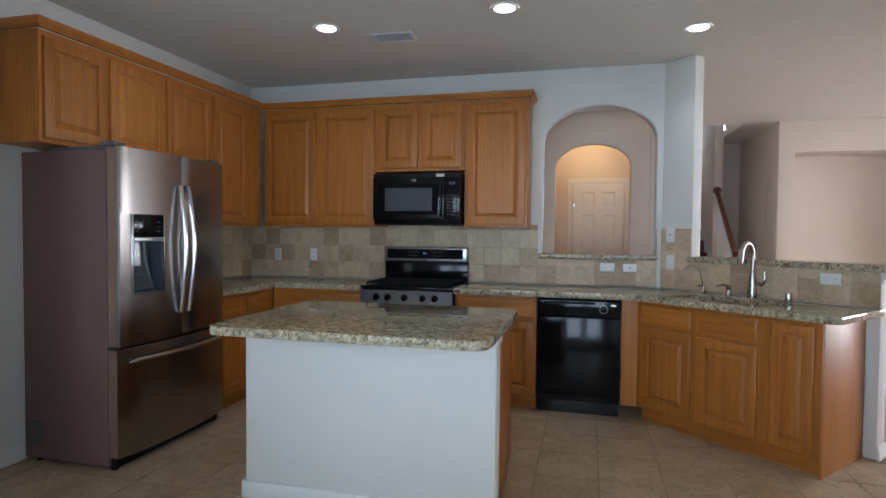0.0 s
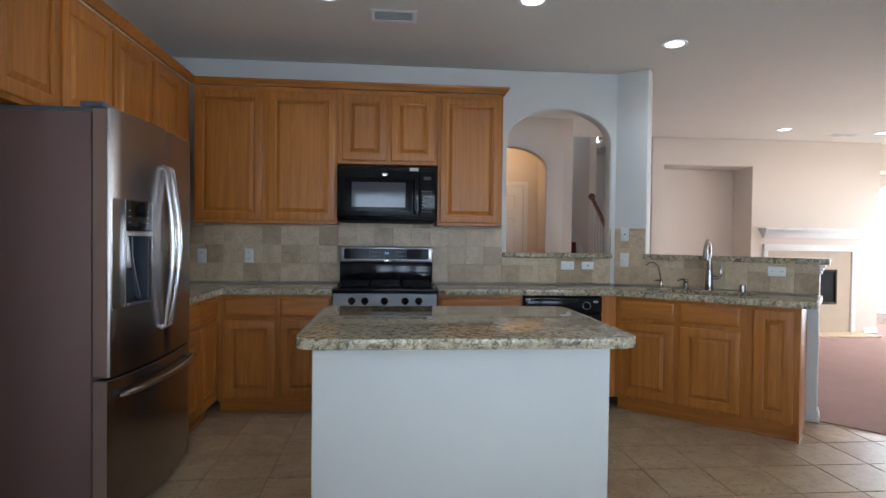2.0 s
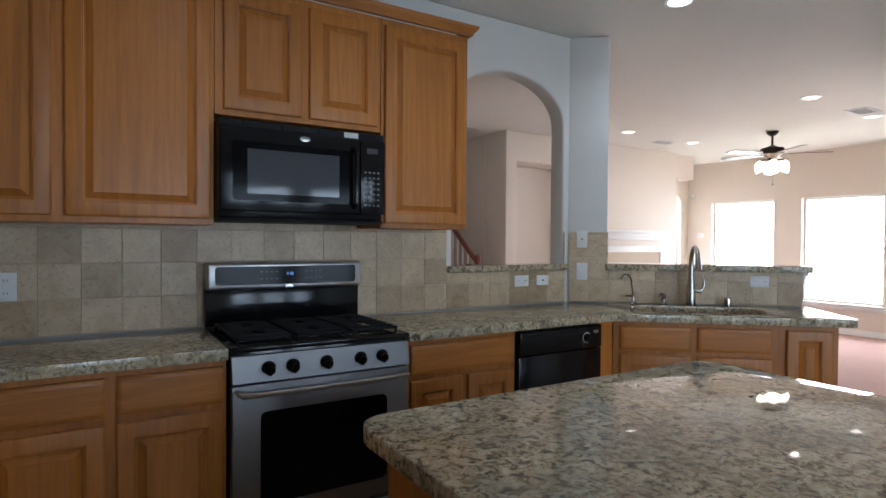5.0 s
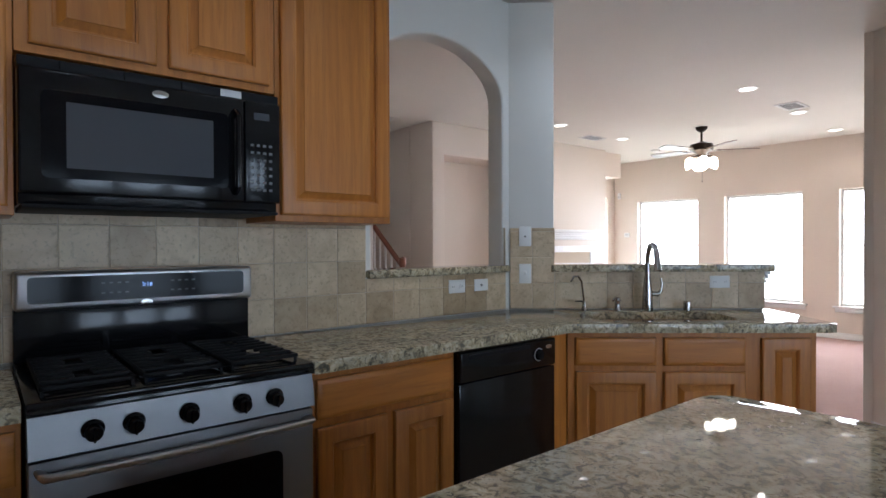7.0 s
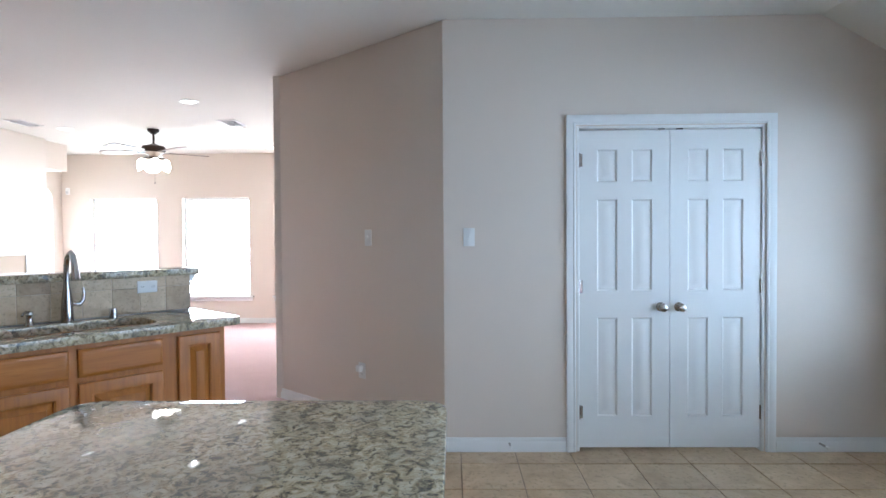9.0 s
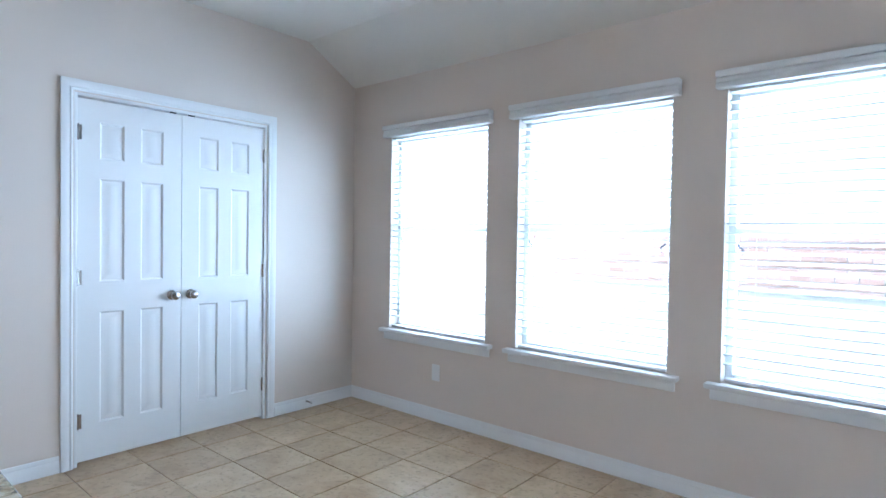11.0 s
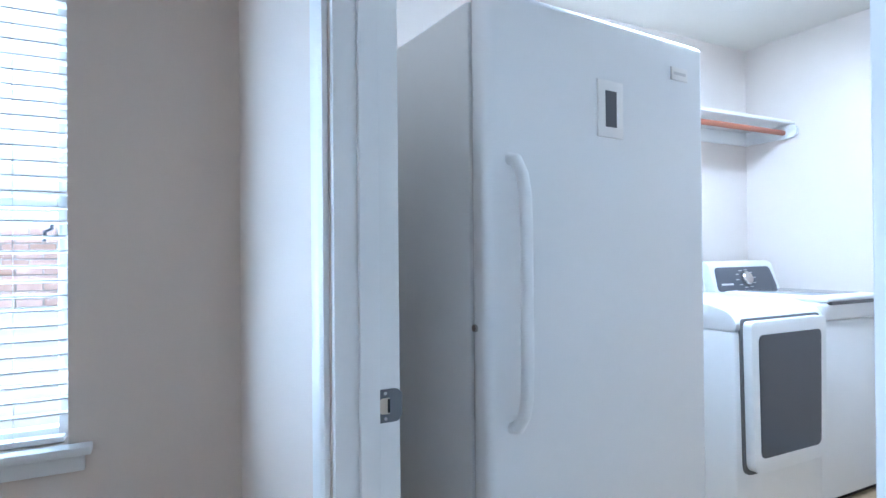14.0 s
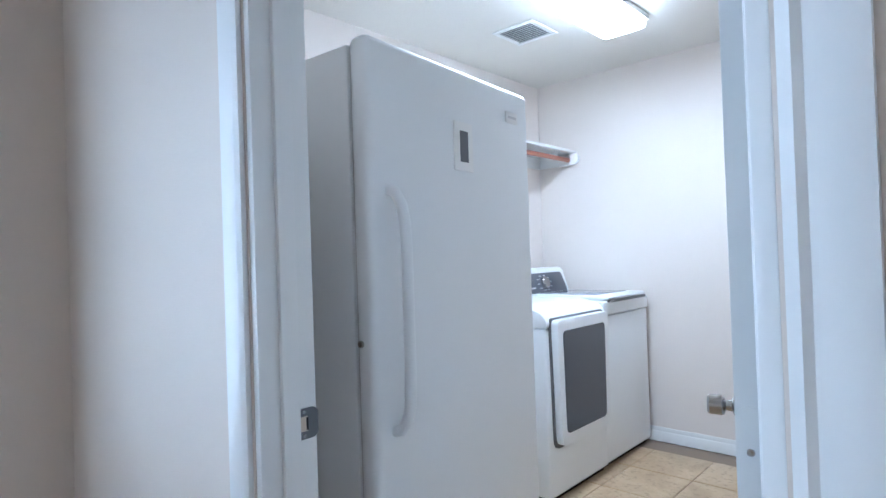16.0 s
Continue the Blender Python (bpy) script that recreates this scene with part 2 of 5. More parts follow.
# ---- mesh helpers ----
def add_box(bm, x0, x1, y0, y1, z0, z1, bevel=0.0, seg=2):
    vs = [bm.verts.new(p) for p in ((x0, y0, z0), (x1, y0, z0), (x1, y1, z0), (x0, y1, z0), (x0, y0, z1), (x1, y0, z1), (x1, y1, z1), (x0, y1, z1))]
    fs = [bm.faces.new([vs[i] for i in q]) for q in ((3, 2, 1, 0), (4, 5, 6, 7), (0, 1, 5, 4), (1, 2, 6, 5), (2, 3, 7, 6), (3, 0, 4, 7))]
    if bevel:
        bmesh.ops.bevel(bm, geom=list({e for f in fs for e in f.edges}), offset=bevel, segments=seg, profile=0.5, affect="EDGES")
    return bm


def box(x0, x1, y0, y1, z0, z1, bevel=0.0, seg=2):
    return add_box(bmesh.new(), min(x0, x1), max(x0, x1), min(y0, y1), max(y0, y1), min(z0, z1), max(z0, z1), bevel, seg)


def add_tube(bm, a, b, r0, r1=None, n=16, cap=True):
    a, b, r1 = Vector(a), Vector(b), r0 if r1 is None else r1
    m = Matrix.Translation((a + b) / 2) @ (b - a).to_track_quat("Z", "Y").to_matrix().to_4x4()
    bmesh.ops.create_cone(bm, cap_ends=cap, segments=n, radius1=r0, radius2=r1, depth=(b - a).length, matrix=m)
    return bm


def tube(a, b, r0, r1=None, n=16):
    return add_tube(bmesh.new(), a, b, r0, r1, n)


def sweep(points, radii, n=10):
    """A bent rod through points, with its radius at each."""
    bm, rings, pts = bmesh.new(), [], [Vector(p) for p in points]
    side = None
    for i, p in enumerate(pts):
        d = (pts[min(i + 1, len(pts) - 1)] - pts[max(i - 1, 0)]).normalized()
        if side is None:
            side = d.orthogonal().normalized()
        side = (side - d * side.dot(d)).normalized()
        up = d.cross(side)
        r = radii[i] if isinstance(radii, (list, tuple)) else radii
        rx, ry = r if isinstance(r, tuple) else (r, r)
        rings.append([bm.verts.new(p + side * rx * math.cos(2 * math.pi * j / n) + up * ry * math.sin(2 * math.pi * j / n)) for j in range(n)])
    for a, b in zip(rings, rings[1:]):
        for j in range(n):
            bm.faces.new((a[j], a[(j + 1) % n], b[(j + 1) % n], b[j]))
    bm.faces.new(rings[0][::-1])
    bm.faces.new(rings[-1])
    return bm


def lathe(profile, n=20, origin=(0, 0, 0)):
    """A turned body about z from (radius, height) pairs."""
    bm, rings, o = bmesh.new(), [], Vector(origin)
    for r, z in profile:
        rings.append([bm.verts.new(o + Vector((max(r, 1e-4) * math.cos(2 * math.pi * j / n), max(r, 1e-4) * math.sin(2 * math.pi * j / n), z))) for j in range(n)])
    for a, b in zip(rings, rings[1:]):
        for j in range(n):
            bm.faces.new((a[j], a[(j + 1) % n], b[(j + 1) % n], b[j]))
    bm.faces.new(rings[0][::-1])
    bm.faces.new(rings[-1])
    return bm


def prism(points, z0, z1, bevel=0.0, holes=(), seg=3):
    """An upright slab on a plan outline, with holes."""
    bm = bmesh.new()
    edges = []
    for loop in (points, *holes):
        vs = [bm.verts.new((x, y, z1)) for x, y in loop]
        edges += [bm.edges.new((vs[i], vs[(i + 1) % len(vs)])) for i in range(len(vs))]
    bmesh.ops.triangle_fill(bm, edges=edges, use_beauty=True, normal=(0, 0, 1))
    rim = [e for e in bm.edges if len(e.link_faces) == 1]
    got = bmesh.ops.extrude_face_region(bm, geom=list(bm.faces))
    moved = [v for v in got["geom"] if isinstance(v, bmesh.types.BMVert)]
    bmesh.ops.translate(bm, verts=moved, vec=(0, 0, z0 - z1))
    bmesh.ops.recalc_face_normals(bm, faces=list(bm.faces))
    if bevel:
        sharp = [e for e in bm.edges if len(e.link_faces) == 2 and e.calc_face_angle(0) > 1.2 and abs(e.verts[0].co.z - e.verts[1].co.z) < 1e-5]
        bmesh.ops.bevel(bm, geom=sharp, offset=bevel, segments=seg, profile=0.5, affect="EDGES", clamp_overlap=True)
    return bm


def rounded(points, r, n=5):
    """A plan outline with its corners rounded; r: one radius or one per corner."""
    out = []
    for i, p in enumerate(points):
        rr = r[i] if isinstance(r, (list, tuple)) else r
        p, a, b = Vector(p), Vector(points[i - 1]), Vector(points[(i + 1) % len(points)])
        if rr <= 0:
            out.append(tuple(p))
            continue
        da, db = (a - p).normalized(), (b - p).normalized()
        for k in range(n + 1):
            f = k / n
            q = (p + da * rr * (1 - f)) * (1 - f) + (p + db * rr * f) * f
            out.append(tuple(q))
    return out


def turn(bm, m):
    bmesh.ops.transform(bm, matrix=m, verts=list(bm.verts))
    return bm


def rings_panel(bm, x0, x1, z0, z1, steps, back=None):
    """Nested rectangles facing -y: steps of (inset, y). Makes a frame and a raised or sunk panel."""
    loops = []
    for inset, y in steps:
        loops.append([bm.verts.new(p) for p in ((x0 + inset, y, z0 + inset), (x1 - inset, y, z0 + inset), (x1 - inset, y, z1 - inset), (x0 + inset, y, z1 - inset))])
    for a, b in zip(loops, loops[1:]):
        for j in range(4):
            bm.faces.new((a[j], a[(j + 1) % 4], b[(j + 1) % 4], b[j]))
    bm.faces.new(loops[-1])
    if back is not None:
        bm.faces.new(loops[0][::-1])
    return bm


def mesh_of(name, bm, material, smooth=True):
    me = bpy.data.meshes.new(name)
    bmesh.ops.recalc_face_normals(bm, faces=list(bm.faces))
    if smooth:
        for f in bm.faces:
            f.smooth = True
        for e in bm.edges:
            if len(e.link_faces) == 2 and e.calc_face_angle(0) > 0.6:
                e.smooth = False
    bm.to_mesh(me)
    bm.free()
    for m in (material if isinstance(material, (list, tuple)) else [material]):
        me.materials.append(m)
    return me


def part(name, bm, material, parent, label=""):
    ob = new(name, mesh_of(name, bm, material))
    ob.parent = parent
    return tagged(ob, label=label)


def thing(name, label, category, at=None, group=""):
    ob = new(name)
    ob.empty_display_size = 0.1
    if at is not None:
        ob.matrix_world = at
    return tagged(ob, label=label, category=category, group=group)


def setting(name, bm, material, label=""):
    return tagged(new(name, mesh_of(name, bm, material)), label=label, kind="structure")


def solo(name, bm, material, label, category, group="", at=None):
    ob = new(name, mesh_of(name, bm, material))
    if at is not None:
        ob.matrix_world = at
    return tagged(ob, label=label, category=category, group=group)


def write_on(name, text, size, m, material, parent):
    """Flat lettering as a mesh part, in the plane of m's x and y."""
    cu = bpy.data.curves.new(name, "FONT")
    cu.body, cu.size, cu.align_x, cu.align_y, cu.extrude = text, size, "CENTER", "CENTER", 0.0003
    tmp = bpy.data.objects.new(name, cu)
    scene.collection.objects.link(tmp)
    me = bpy.data.meshes.new_from_object(tmp.evaluated_get(bpy.context.evaluated_depsgraph_get()))
    bpy.data.objects.remove(tmp)
    me.materials.clear()
    me.materials.append(material)
    ob = new(name, me)
    ob.parent, ob.matrix_local = parent, m
    return ob


# ---- structure ----
UP = Matrix.Rotation(radians(90), 4, "X")
THETA = -41.0
AX = 3.77
ANGLED = pose(AX, 0, 0, 0, 0, THETA)


def upright(points, thick, holes=(), bevel=0.0):
    """A wall from its outline in x and z; its front lies at y = 0 and its back at y = thick."""
    return turn(prism(points, -thick, 0, bevel, holes), UP)


def rect(x0, x1, z0, z1):
    return [(x0, z0), (x1, z0), (x1, z1), (x0, z1)]


def arch(x0, x1, z0, spring, top, n=20):
    c, r = (x0 + x1) / 2, (x1 - x0) / 2
    return [(x0, z0), (x1, z0)] + [(c + r * math.cos(math.pi * i / n), spring + (top - spring) * math.sin(math.pi * i / n)) for i in range(n + 1)]


setting("wall_north", upright(rect(-0.12, AX + 0.02, -0.02, CEIL), 0.13, [arch(2.82, 3.728, 1.14, 2.13, 2.42)], 0.015), M_WALLK, "pale painted kitchen wall with an arched pass-through")
setting("wall_pier", turn(box(0.0, 0.275, 0.003, 0.125, 0, CEIL, 0.015), ANGLED), M_WALLK, "angled end of the painted kitchen wall")
setting("wall_half", turn(box(0.27, 1.50, 0.003, 0.125, 0, 1.14, 0.012), ANGLED), M_WALLK, "painted half wall behind the sink")
setting("wall_west", box(-0.12, 0, -3.12, 0, -0.02, CEIL), M_WALLK, "pale painted wall behind the refrigerator")
setting("wall_return", box(-0.12, 0.552, -3.22, -3.12, -0.02, CEIL), M_WALLK, "short return wall beside the refrigerator")
LX = 0.67
wall_l = upright([(-5.45, 0), (-4.30, 0), (-4.30, 2.06), (-3.465, 2.06), (-3.465, 0), (-3.122, 0), (-3.122, CEIL), (-5.45, CEIL)], 0.12)
setting("wall_laundry_door", turn(wall_l, pose(LX, 0, 0, 0, 0, 90)), M_WALL, "beige painted wall with the laundry doorway")
WINS = [(1.18, 2.08), (2.34, 3.28), (3.52, 4.42)]
WZ0, WZ1 = 0.61, 2.05
wall_s = upright(rect(-4.97, -0.55, -0.02, CEIL), 0.15, [rect(-b, -a, WZ0, WZ1) for a, b in WINS])
setting("wall_south", turn(wall_s, pose(0, -5.45, 0, 0, 0, 180)), M_WALL, "beige painted wall with three windows")
PX = 4.853
wall_p = upright([(2.64, 0), (3.48, 0), (3.48, 2.065), (4.66, 2.065), (4.66, 0), (5.45, 0), (5.45, CEIL), (2.64, CEIL)], 0.12)
setting("wall_pantry", turn(wall_p, pose(PX, 0, 0, 0, 0, -90)), M_WALL, "beige painted wall with the pantry doors")
setting("closet_shell", box(PX + 0.5, PX + 0.55, -5.2, -3.0, 0, CEIL), M_WALL, "plain pantry back wall")
JUT = pose(PX, -2.64, 0, 0, 0, 49.7)
setting("wall_angled", turn(box(0.0, 1.915, -0.12, 0, 0, CEIL, 0.012), JUT), M_WALL, "angled beige painted wall towards the living room")
setting("wall_living_south", box(6.04, 10.45, -1.31, -1.185, 0, CEIL), M_WALL, "beige living room wall")
EWINS = [(2.08, 3.16), (0.58, 1.66), (-0.94, 0.14)]
wall_e = upright(rect(-3.7, 1.3, -0.02, CEIL), 0.13, [rect(-b, -a, 0.45, 2.03) for a, b in EWINS])
setting("wall_east", turn(wall_e, pose(10.3, 0, 0, 0, 0, -90)), M_WALL, "beige living room wall with tall windows")
setting("wall_fireplace", turn(upright(rect(5.42, 8.83, -0.02, CEIL), 0.45, [rect(5.60, 6.89, 0.62, 2.36)], 0.012), pose(0, 2.8, 0)), M_WALL, "beige living room wall with a niche and the fireplace")
setting("niche_back", box(5.55, 6.95, 3.252, 3.3, 0.5, 2.5), M_WALL, "beige niche back")
setting("wall_alcove_side", box(8.83, 8.95, 3.252, 3.62, 0, CEIL), M_WALL, "beige alcove side wall")
setting("wall_alcove", turn(upright(rect(8.83, 10.43, -0.02, CEIL), 0.13, [arch(9.50, 10.08, 0.2, 2.02, 2.22)]), pose(0, 3.62, 0)), M_WALL, "beige alcove wall with an arched window")
setting("bulkhead", box(8.832, 9.39, 2.9, 3.618, 2.36, CEIL), M_WALL, "beige lowered soffit over the alcove")
setting("wall_hall", turn(upright(rect(-0.12, 3.86, -0.02, CEIL), 0.12, [arch(2.82, 3.65, -0.01, 2.12, 2.38)], 0.012), pose(0, 1.8, 0)), M_WALL, "beige hall wall with an arched opening")
setting("wall_hall_west", box(-0.24, -0.122, -0.1, 1.9, 0, CEIL), M_WALL, "plain hall end wall")
setting("wall_stair_west", box(3.86, 3.97, 1.80, 7.2, 0, 5.2), M_WALL, "beige wall beside the stairs")
setting("wall_stair_east", box(4.93, 5.05, 3.95, 7.2, 0, 5.2, 0.01), M_WALL, "beige wall beside the stairs")
setting("wall_stair_end", turn(upright(rect(3.8, 5.1, 0, 5.2), 0.1, [rect(4.05, 4.85, 3.35, 4.65)]), pose(0, 7.202, 0)), M_WALL, "plain wall at the head of the stairs")
setting("wall_hall_back", box(5.052, 5.6, 4.6, 4.72, 0, CEIL), M_WALL, "beige hall back wall")
setting("wall_hall_corner", box(5.42, 5.54, 3.252, 4.6, 0, CEIL), M_WALL, "beige hall side wall")
setting("wall_vestibule_west", box(2.55, 2.67, 1.922, 3.2, 0, CEIL), M_WALL, "plain vestibule wall")
setting("wall_vestibule_back", box(2.55, 3.858, 3.0, 3.1, 0, CEIL), M_WALL, "plain vestibule wall with a door")
# laundry
LYS, LXW, LC = -5.68, -2.42, 2.46
setting("wall_laundry_west", box(LXW - 0.1, LXW, -5.8, -3.1, 0, LC + 0.1), M_WALLL, "pale laundry wall")
setting("wall_laundry_jog", box(0.45, 0.549, -5.79, -5.44, 0, LC + 0.1), M_WALLL, "plain laundry wall end")
setting("wall_laundry_south", box(LXW, 0.549, LYS - 0.12, LYS, 0, LC + 0.1), M_WALLL, "pale laundry wall behind the machines")
setting("wall_laundry_north", box(LXW, 0.549, -3.2, -3.1, 0, LC + 0.1), M_WALLL, "pale laundry wall")
setting("ceiling_laundry", box(LXW, 0.549, LYS, -3.2, LC, LC + 0.1), M_CEIL, "white laundry ceiling")
# ceilings: a flat one and a slope down to the windows
setting("ceiling", prism([(-0.3, -5.0), (4.99, -5.0), (4.99, -2.7), (6.1, -1.35), (10.5, -1.35), (10.5, 3.8), (5.06, 3.8), (5.06, 2.95), (3.9, 2.95), (3.9, 3.2), (-0.3, 3.2)], CEIL, CEIL + 0.12), M_CEIL, "textured off-white ceiling")
setting("ceiling_hall", box(5.051, 5.6, 3.8, 4.75, CEIL, CEIL + 0.1), M_CEIL, "textured off-white ceiling")
setting("ceiling_stairs", box(3.8, 5.1, 2.95, 7.3, 5.2, 5.3), M_CEIL, "white stairwell ceiling")
# unseen pieces above the hall ceiling, added to block sky light leaking in
setting("stair_leak_blocker", box(5.062, 5.12, 2.95, 3.96, CEIL + 0.12, 5.2), M_WALL, "unseen stairwell wall keeping sky light out")
setting("wall_stair_over", box(3.86, 5.06, 2.95, 3.0, CEIL + 0.12, 5.2), M_WALL, "unseen stairwell wall keeping sky light out")
slope = bmesh.new()
sv = [slope.verts.new(p) for p in ((0.5, -5.0, CEIL), (4.99, -5.0, CEIL), (4.99, -5.47, 2.475), (0.5, -5.47, 2.475), (0.5, -5.0, CEIL + 0.1), (4.99, -5.0, CEIL + 0.1), (4.99, -5.47, 2.60), (0.5, -5.47, 2.60))]
for q in ((0, 1, 2, 3), (7, 6, 5, 4), (0, 4, 5, 1), (1, 5, 6, 2), (2, 6, 7, 3), (3, 7, 4, 0)):
    slope.faces.new([sv[i] for i in q])
setting("ceiling_slope", slope, M_CEIL, "sloping off-white ceiling over the windows")

# floors
EDGE_A, EDGE_B = (4.93, -0.93), (5.60, -1.76)
setting("floor", prism([(-2.5, -5.75), (5.4, -5.75), (5.4, -3.0), EDGE_B, EDGE_A, (3.85, 0.05), (-0.12, 0.05), (-0.12, -3.0), (-2.5, -3.0)], -0.12, -0.006), M_GROUT, "tiled floor with dark grout")
setting("floor_carpet", prism([EDGE_A, EDGE_B, (6.1, -1.25), (10.45, -1.25), (10.45, 3.75), (5.6, 3.75), (5.6, 4.7), (3.8, 4.7), (3.8, 3.2), (-0.2, 3.2), (-0.2, 0.06), (3.87, 0.06)], -0.12, 0.008), M_CARPET, "rose pink cut-pile carpet")
# two added glowing sheets make the view through the windows burn out white
setting("backdrop", box(16.0, 16.1, -14, 16, -0.4, 9), M_FARGLOW, "glowing white sheet standing in for daylight outside the living room")
setting("backdrop_north", box(6.0, 15.9, 9.0, 9.1, -0.4, 9), M_FARGLOW, "glowing white sheet standing in for daylight outside the alcove window")
setting("ground", box(-60, 80, -60, 60, -0.5, -0.35), M_GRASS, "lawn around the house")


def baseboard(a, b, h=0.09, t=0.014):
    """A moulded white skirting from a to b; the room lies to the left of the way from a to b."""
    a, b = Vector((*a, 0)), Vector((*b, 0))
    n = (b - a).length
    bm = bmesh.new()
    prof = [(0, 0), (t, 0), (t, h * 0.62), (t * 0.55, h * 0.74), (t * 0.62, h * 0.82), (t * 0.3, h), (0, h)]
    ends = [[bm.verts.new((x, y, z)) for y, z in prof] for x in (0, n)]
    for i in range(len(prof)):
        j = (i + 1) % len(prof)
        bm.faces.new((ends[0][i], ends[0][j], ends[1][j], ends[1][i]))
    bm.faces.new(ends[0]), bm.faces.new(ends[1][::-1])
    return setting("baseboard", turn(bm, Matrix.Translation((a.x, a.y, 0.001)) @ Matrix.Rotation(math.atan2(b.y - a.y, b.x - a.x), 4, "Z") @ Matrix.Translation((0, 0.001, 0))), M_TRIM, "white moulded baseboard")


def ang(s, n):
    """A plan point along and off the angled half wall; n towards the kitchen."""
    u, v = Vector((math.cos(radians(THETA)), math.sin(radians(THETA)))), Vector((math.sin(radians(THETA)), -math.cos(radians(THETA))))
    return tuple(Vector((AX, 0)) + u * s + v * n)


def jut(s, n=0.0):
    a = radians(49.7)
    return (PX + s * math.cos(a) - n * math.sin(a), -2.64 + s * math.sin(a) + n * math.cos(a))


baseboard((0.0, -2.33), (0.0, -3.12))
for a, b in (((4.853, -5.45), (4.853, -4.73)), ((4.853, -3.41), (4.853, -2.64)), ((0.67, -5.45), (4.853, -5.45)), ((0.67, -4.37), (0.67, -5.45)), ((0.67, -3.122), (0.67, -3.395)),
             (jut(0), jut(1.915)), ((6.09, -1.185), (10.3, -1.185)), ((10.3, -1.185), (10.3, 3.62)), ((6.9, 2.8), (5.42, 2.8)), ((8.83, 2.8), (8.62, 2.8)),
             ((LXW, -3.2), (LXW, LYS)), ((LXW, LYS), (0.5, LYS)), (ang(1.50, -0.125), ang(1.50, 0.0)), ((3.86, 1.8), (3.66, 1.8))):
    baseboard(a, b)


# ---- backsplash tiles ----
def bevel_tile(w, h, t, b):
    bm = bmesh.new()
    rings_panel(bm, -w / 2, w / 2, -h / 2, h / 2, [(0, 0), (0, -t + b), (b, -t)])
    return bm


# ---- windows ----
def window(name, w, z0, z1, at, blinds, deep=0.15):
    """A double-hung window in its opening: x along the wall, the room towards -y, its sill inside."""
    th = tagged(new(name), label="white vinyl double-hung window with a painted sill" + (" and lowered blinds" if blinds else ""), category="window", kind="structure")
    th.matrix_world = at
    h = z1 - z0
    fr = bmesh.new()
    for a in ((0, 0.035, z0, z1), (w - 0.035, w, z0, z1), (0.035, w - 0.035, z0, z0 + 0.035), (0.035, w - 0.035, z1 - 0.035, z1)):
        add_box(fr, a[0], a[1], 0.08, 0.135, a[2], a[3], 0.004)
    part("window_frame", fr, M_WHITE, th)
    zm = z0 + h * 0.517
    part("meeting_rail", box(0.035, w - 0.035, 0.085, 0.125, zm - (0.022 if blinds else 0.012), zm + (0.022 if blinds else 0.012), 0.004), M_WHITE, th)
    for a, b in ((z0 + 0.035, zm - 0.0115), (zm + 0.0115, z1 - 0.035)):
        p = part("pane", box(0.035, w - 0.035, 0.104, 0.108, a, b), M_GLASS, th)
        p.visible_shadow = False
    for x in (0.2, w - 0.2):
        part("sash_lock", box(x - 0.02, x + 0.02, 0.065, 0.085, zm + 0.02, zm + 0.035, 0.004), M_WHITE, th)
    for x, d in ((0.05, 1), (w - 0.05, -1)) if blinds else ():
        lt = sweep([(x, 0.075, zm - 0.05), (x, 0.066, zm - 0.075), (x + d * 0.018, 0.066, zm - 0.085), (x + d * 0.02, 0.066, zm - 0.115)], [(0.006, 0.005)] * 4, 8)
        part("tilt_latch", lt, M_PANEL, th, "dark bent tilt latch")
    sill = bmesh.new()
    add_box(sill, -0.065, w + 0.065, -0.055, 0.08, z0 - 0.028, z0 - 0.001, 0.006)
    part("window_sill", sill, M_TRIM, th, "white painted sill")
    part("apron", box(-0.045, w + 0.045, -0.018, -0.001, z0 - 0.085, z0 - 0.03, 0.005), M_TRIM, th)
    if blinds:
        hd = bmesh.new()
        for k, (y, za, zb) in enumerate(((-0.055, 0.0, 0.028), (-0.048, 0.028, 0.052), (-0.062, 0.052, 0.085))):
            add_box(hd, -0.045, w + 0.045, y, -0.001, z1 - 0.005 + za, z1 - 0.005 + zb, 0.006)
        part("valance", hd, M_TRIM, th, "white moulded blind valance")
        n = int((h - 0.035) / 0.046)
        slat = bmesh.new()
        c = [(-0.024, 0.0), (-0.012, 0.0022), (0.0, 0.003), (0.012, 0.0022), (0.024, 0.0)]
        top = [[slat.verts.new((x, y, z + 0.0026)) for y, z in c] for x in (0.005, w - 0.005)]
        bot = [[slat.verts.new((x, y, z - 0.0026)) for y, z in c] for x in (0.005, w - 0.005)]
        for i in range(4):
            slat.faces.new((top[0][i], top[0][i + 1], top[1][i + 1], top[1][i]))
            slat.faces.new((bot[0][i + 1], bot[0][i], bot[1][i], bot[1][i + 1]))
        for i in (0, 4):
            slat.faces.new((top[0][i], top[1][i], bot[1][i], bot[0][i]))
        me = mesh_of("slat", slat, M_BLIND)
        for i in range(n):
            o = new("slat", me)
            o.parent, o.matrix_local = th, pose(0, 0.035, z1 - 0.016 - i * 0.046, -5)
        for x in (0.14, w - 0.14):
            part("blind_cord", tube((x, 0.01, z0 + 0.02), (x, 0.01, z1 - 0.01), 0.0012, n=6), M_WHITE, th)
        part("bottom_rail", box(0.012, w - 0.012, 0.012, 0.058, z0 + 0.004, z0 + 0.022, 0.004), M_WHITE, th)
    return th


M_BLIND = mat("white_blind_slat", (0.76, 0.77, 0.76), 0.45)
for i, (a, b) in enumerate(WINS):
    window("window_%d" % (i + 1), b - a, WZ0, WZ1, pose(b, -5.45, 0, 0, 0, 180), True)
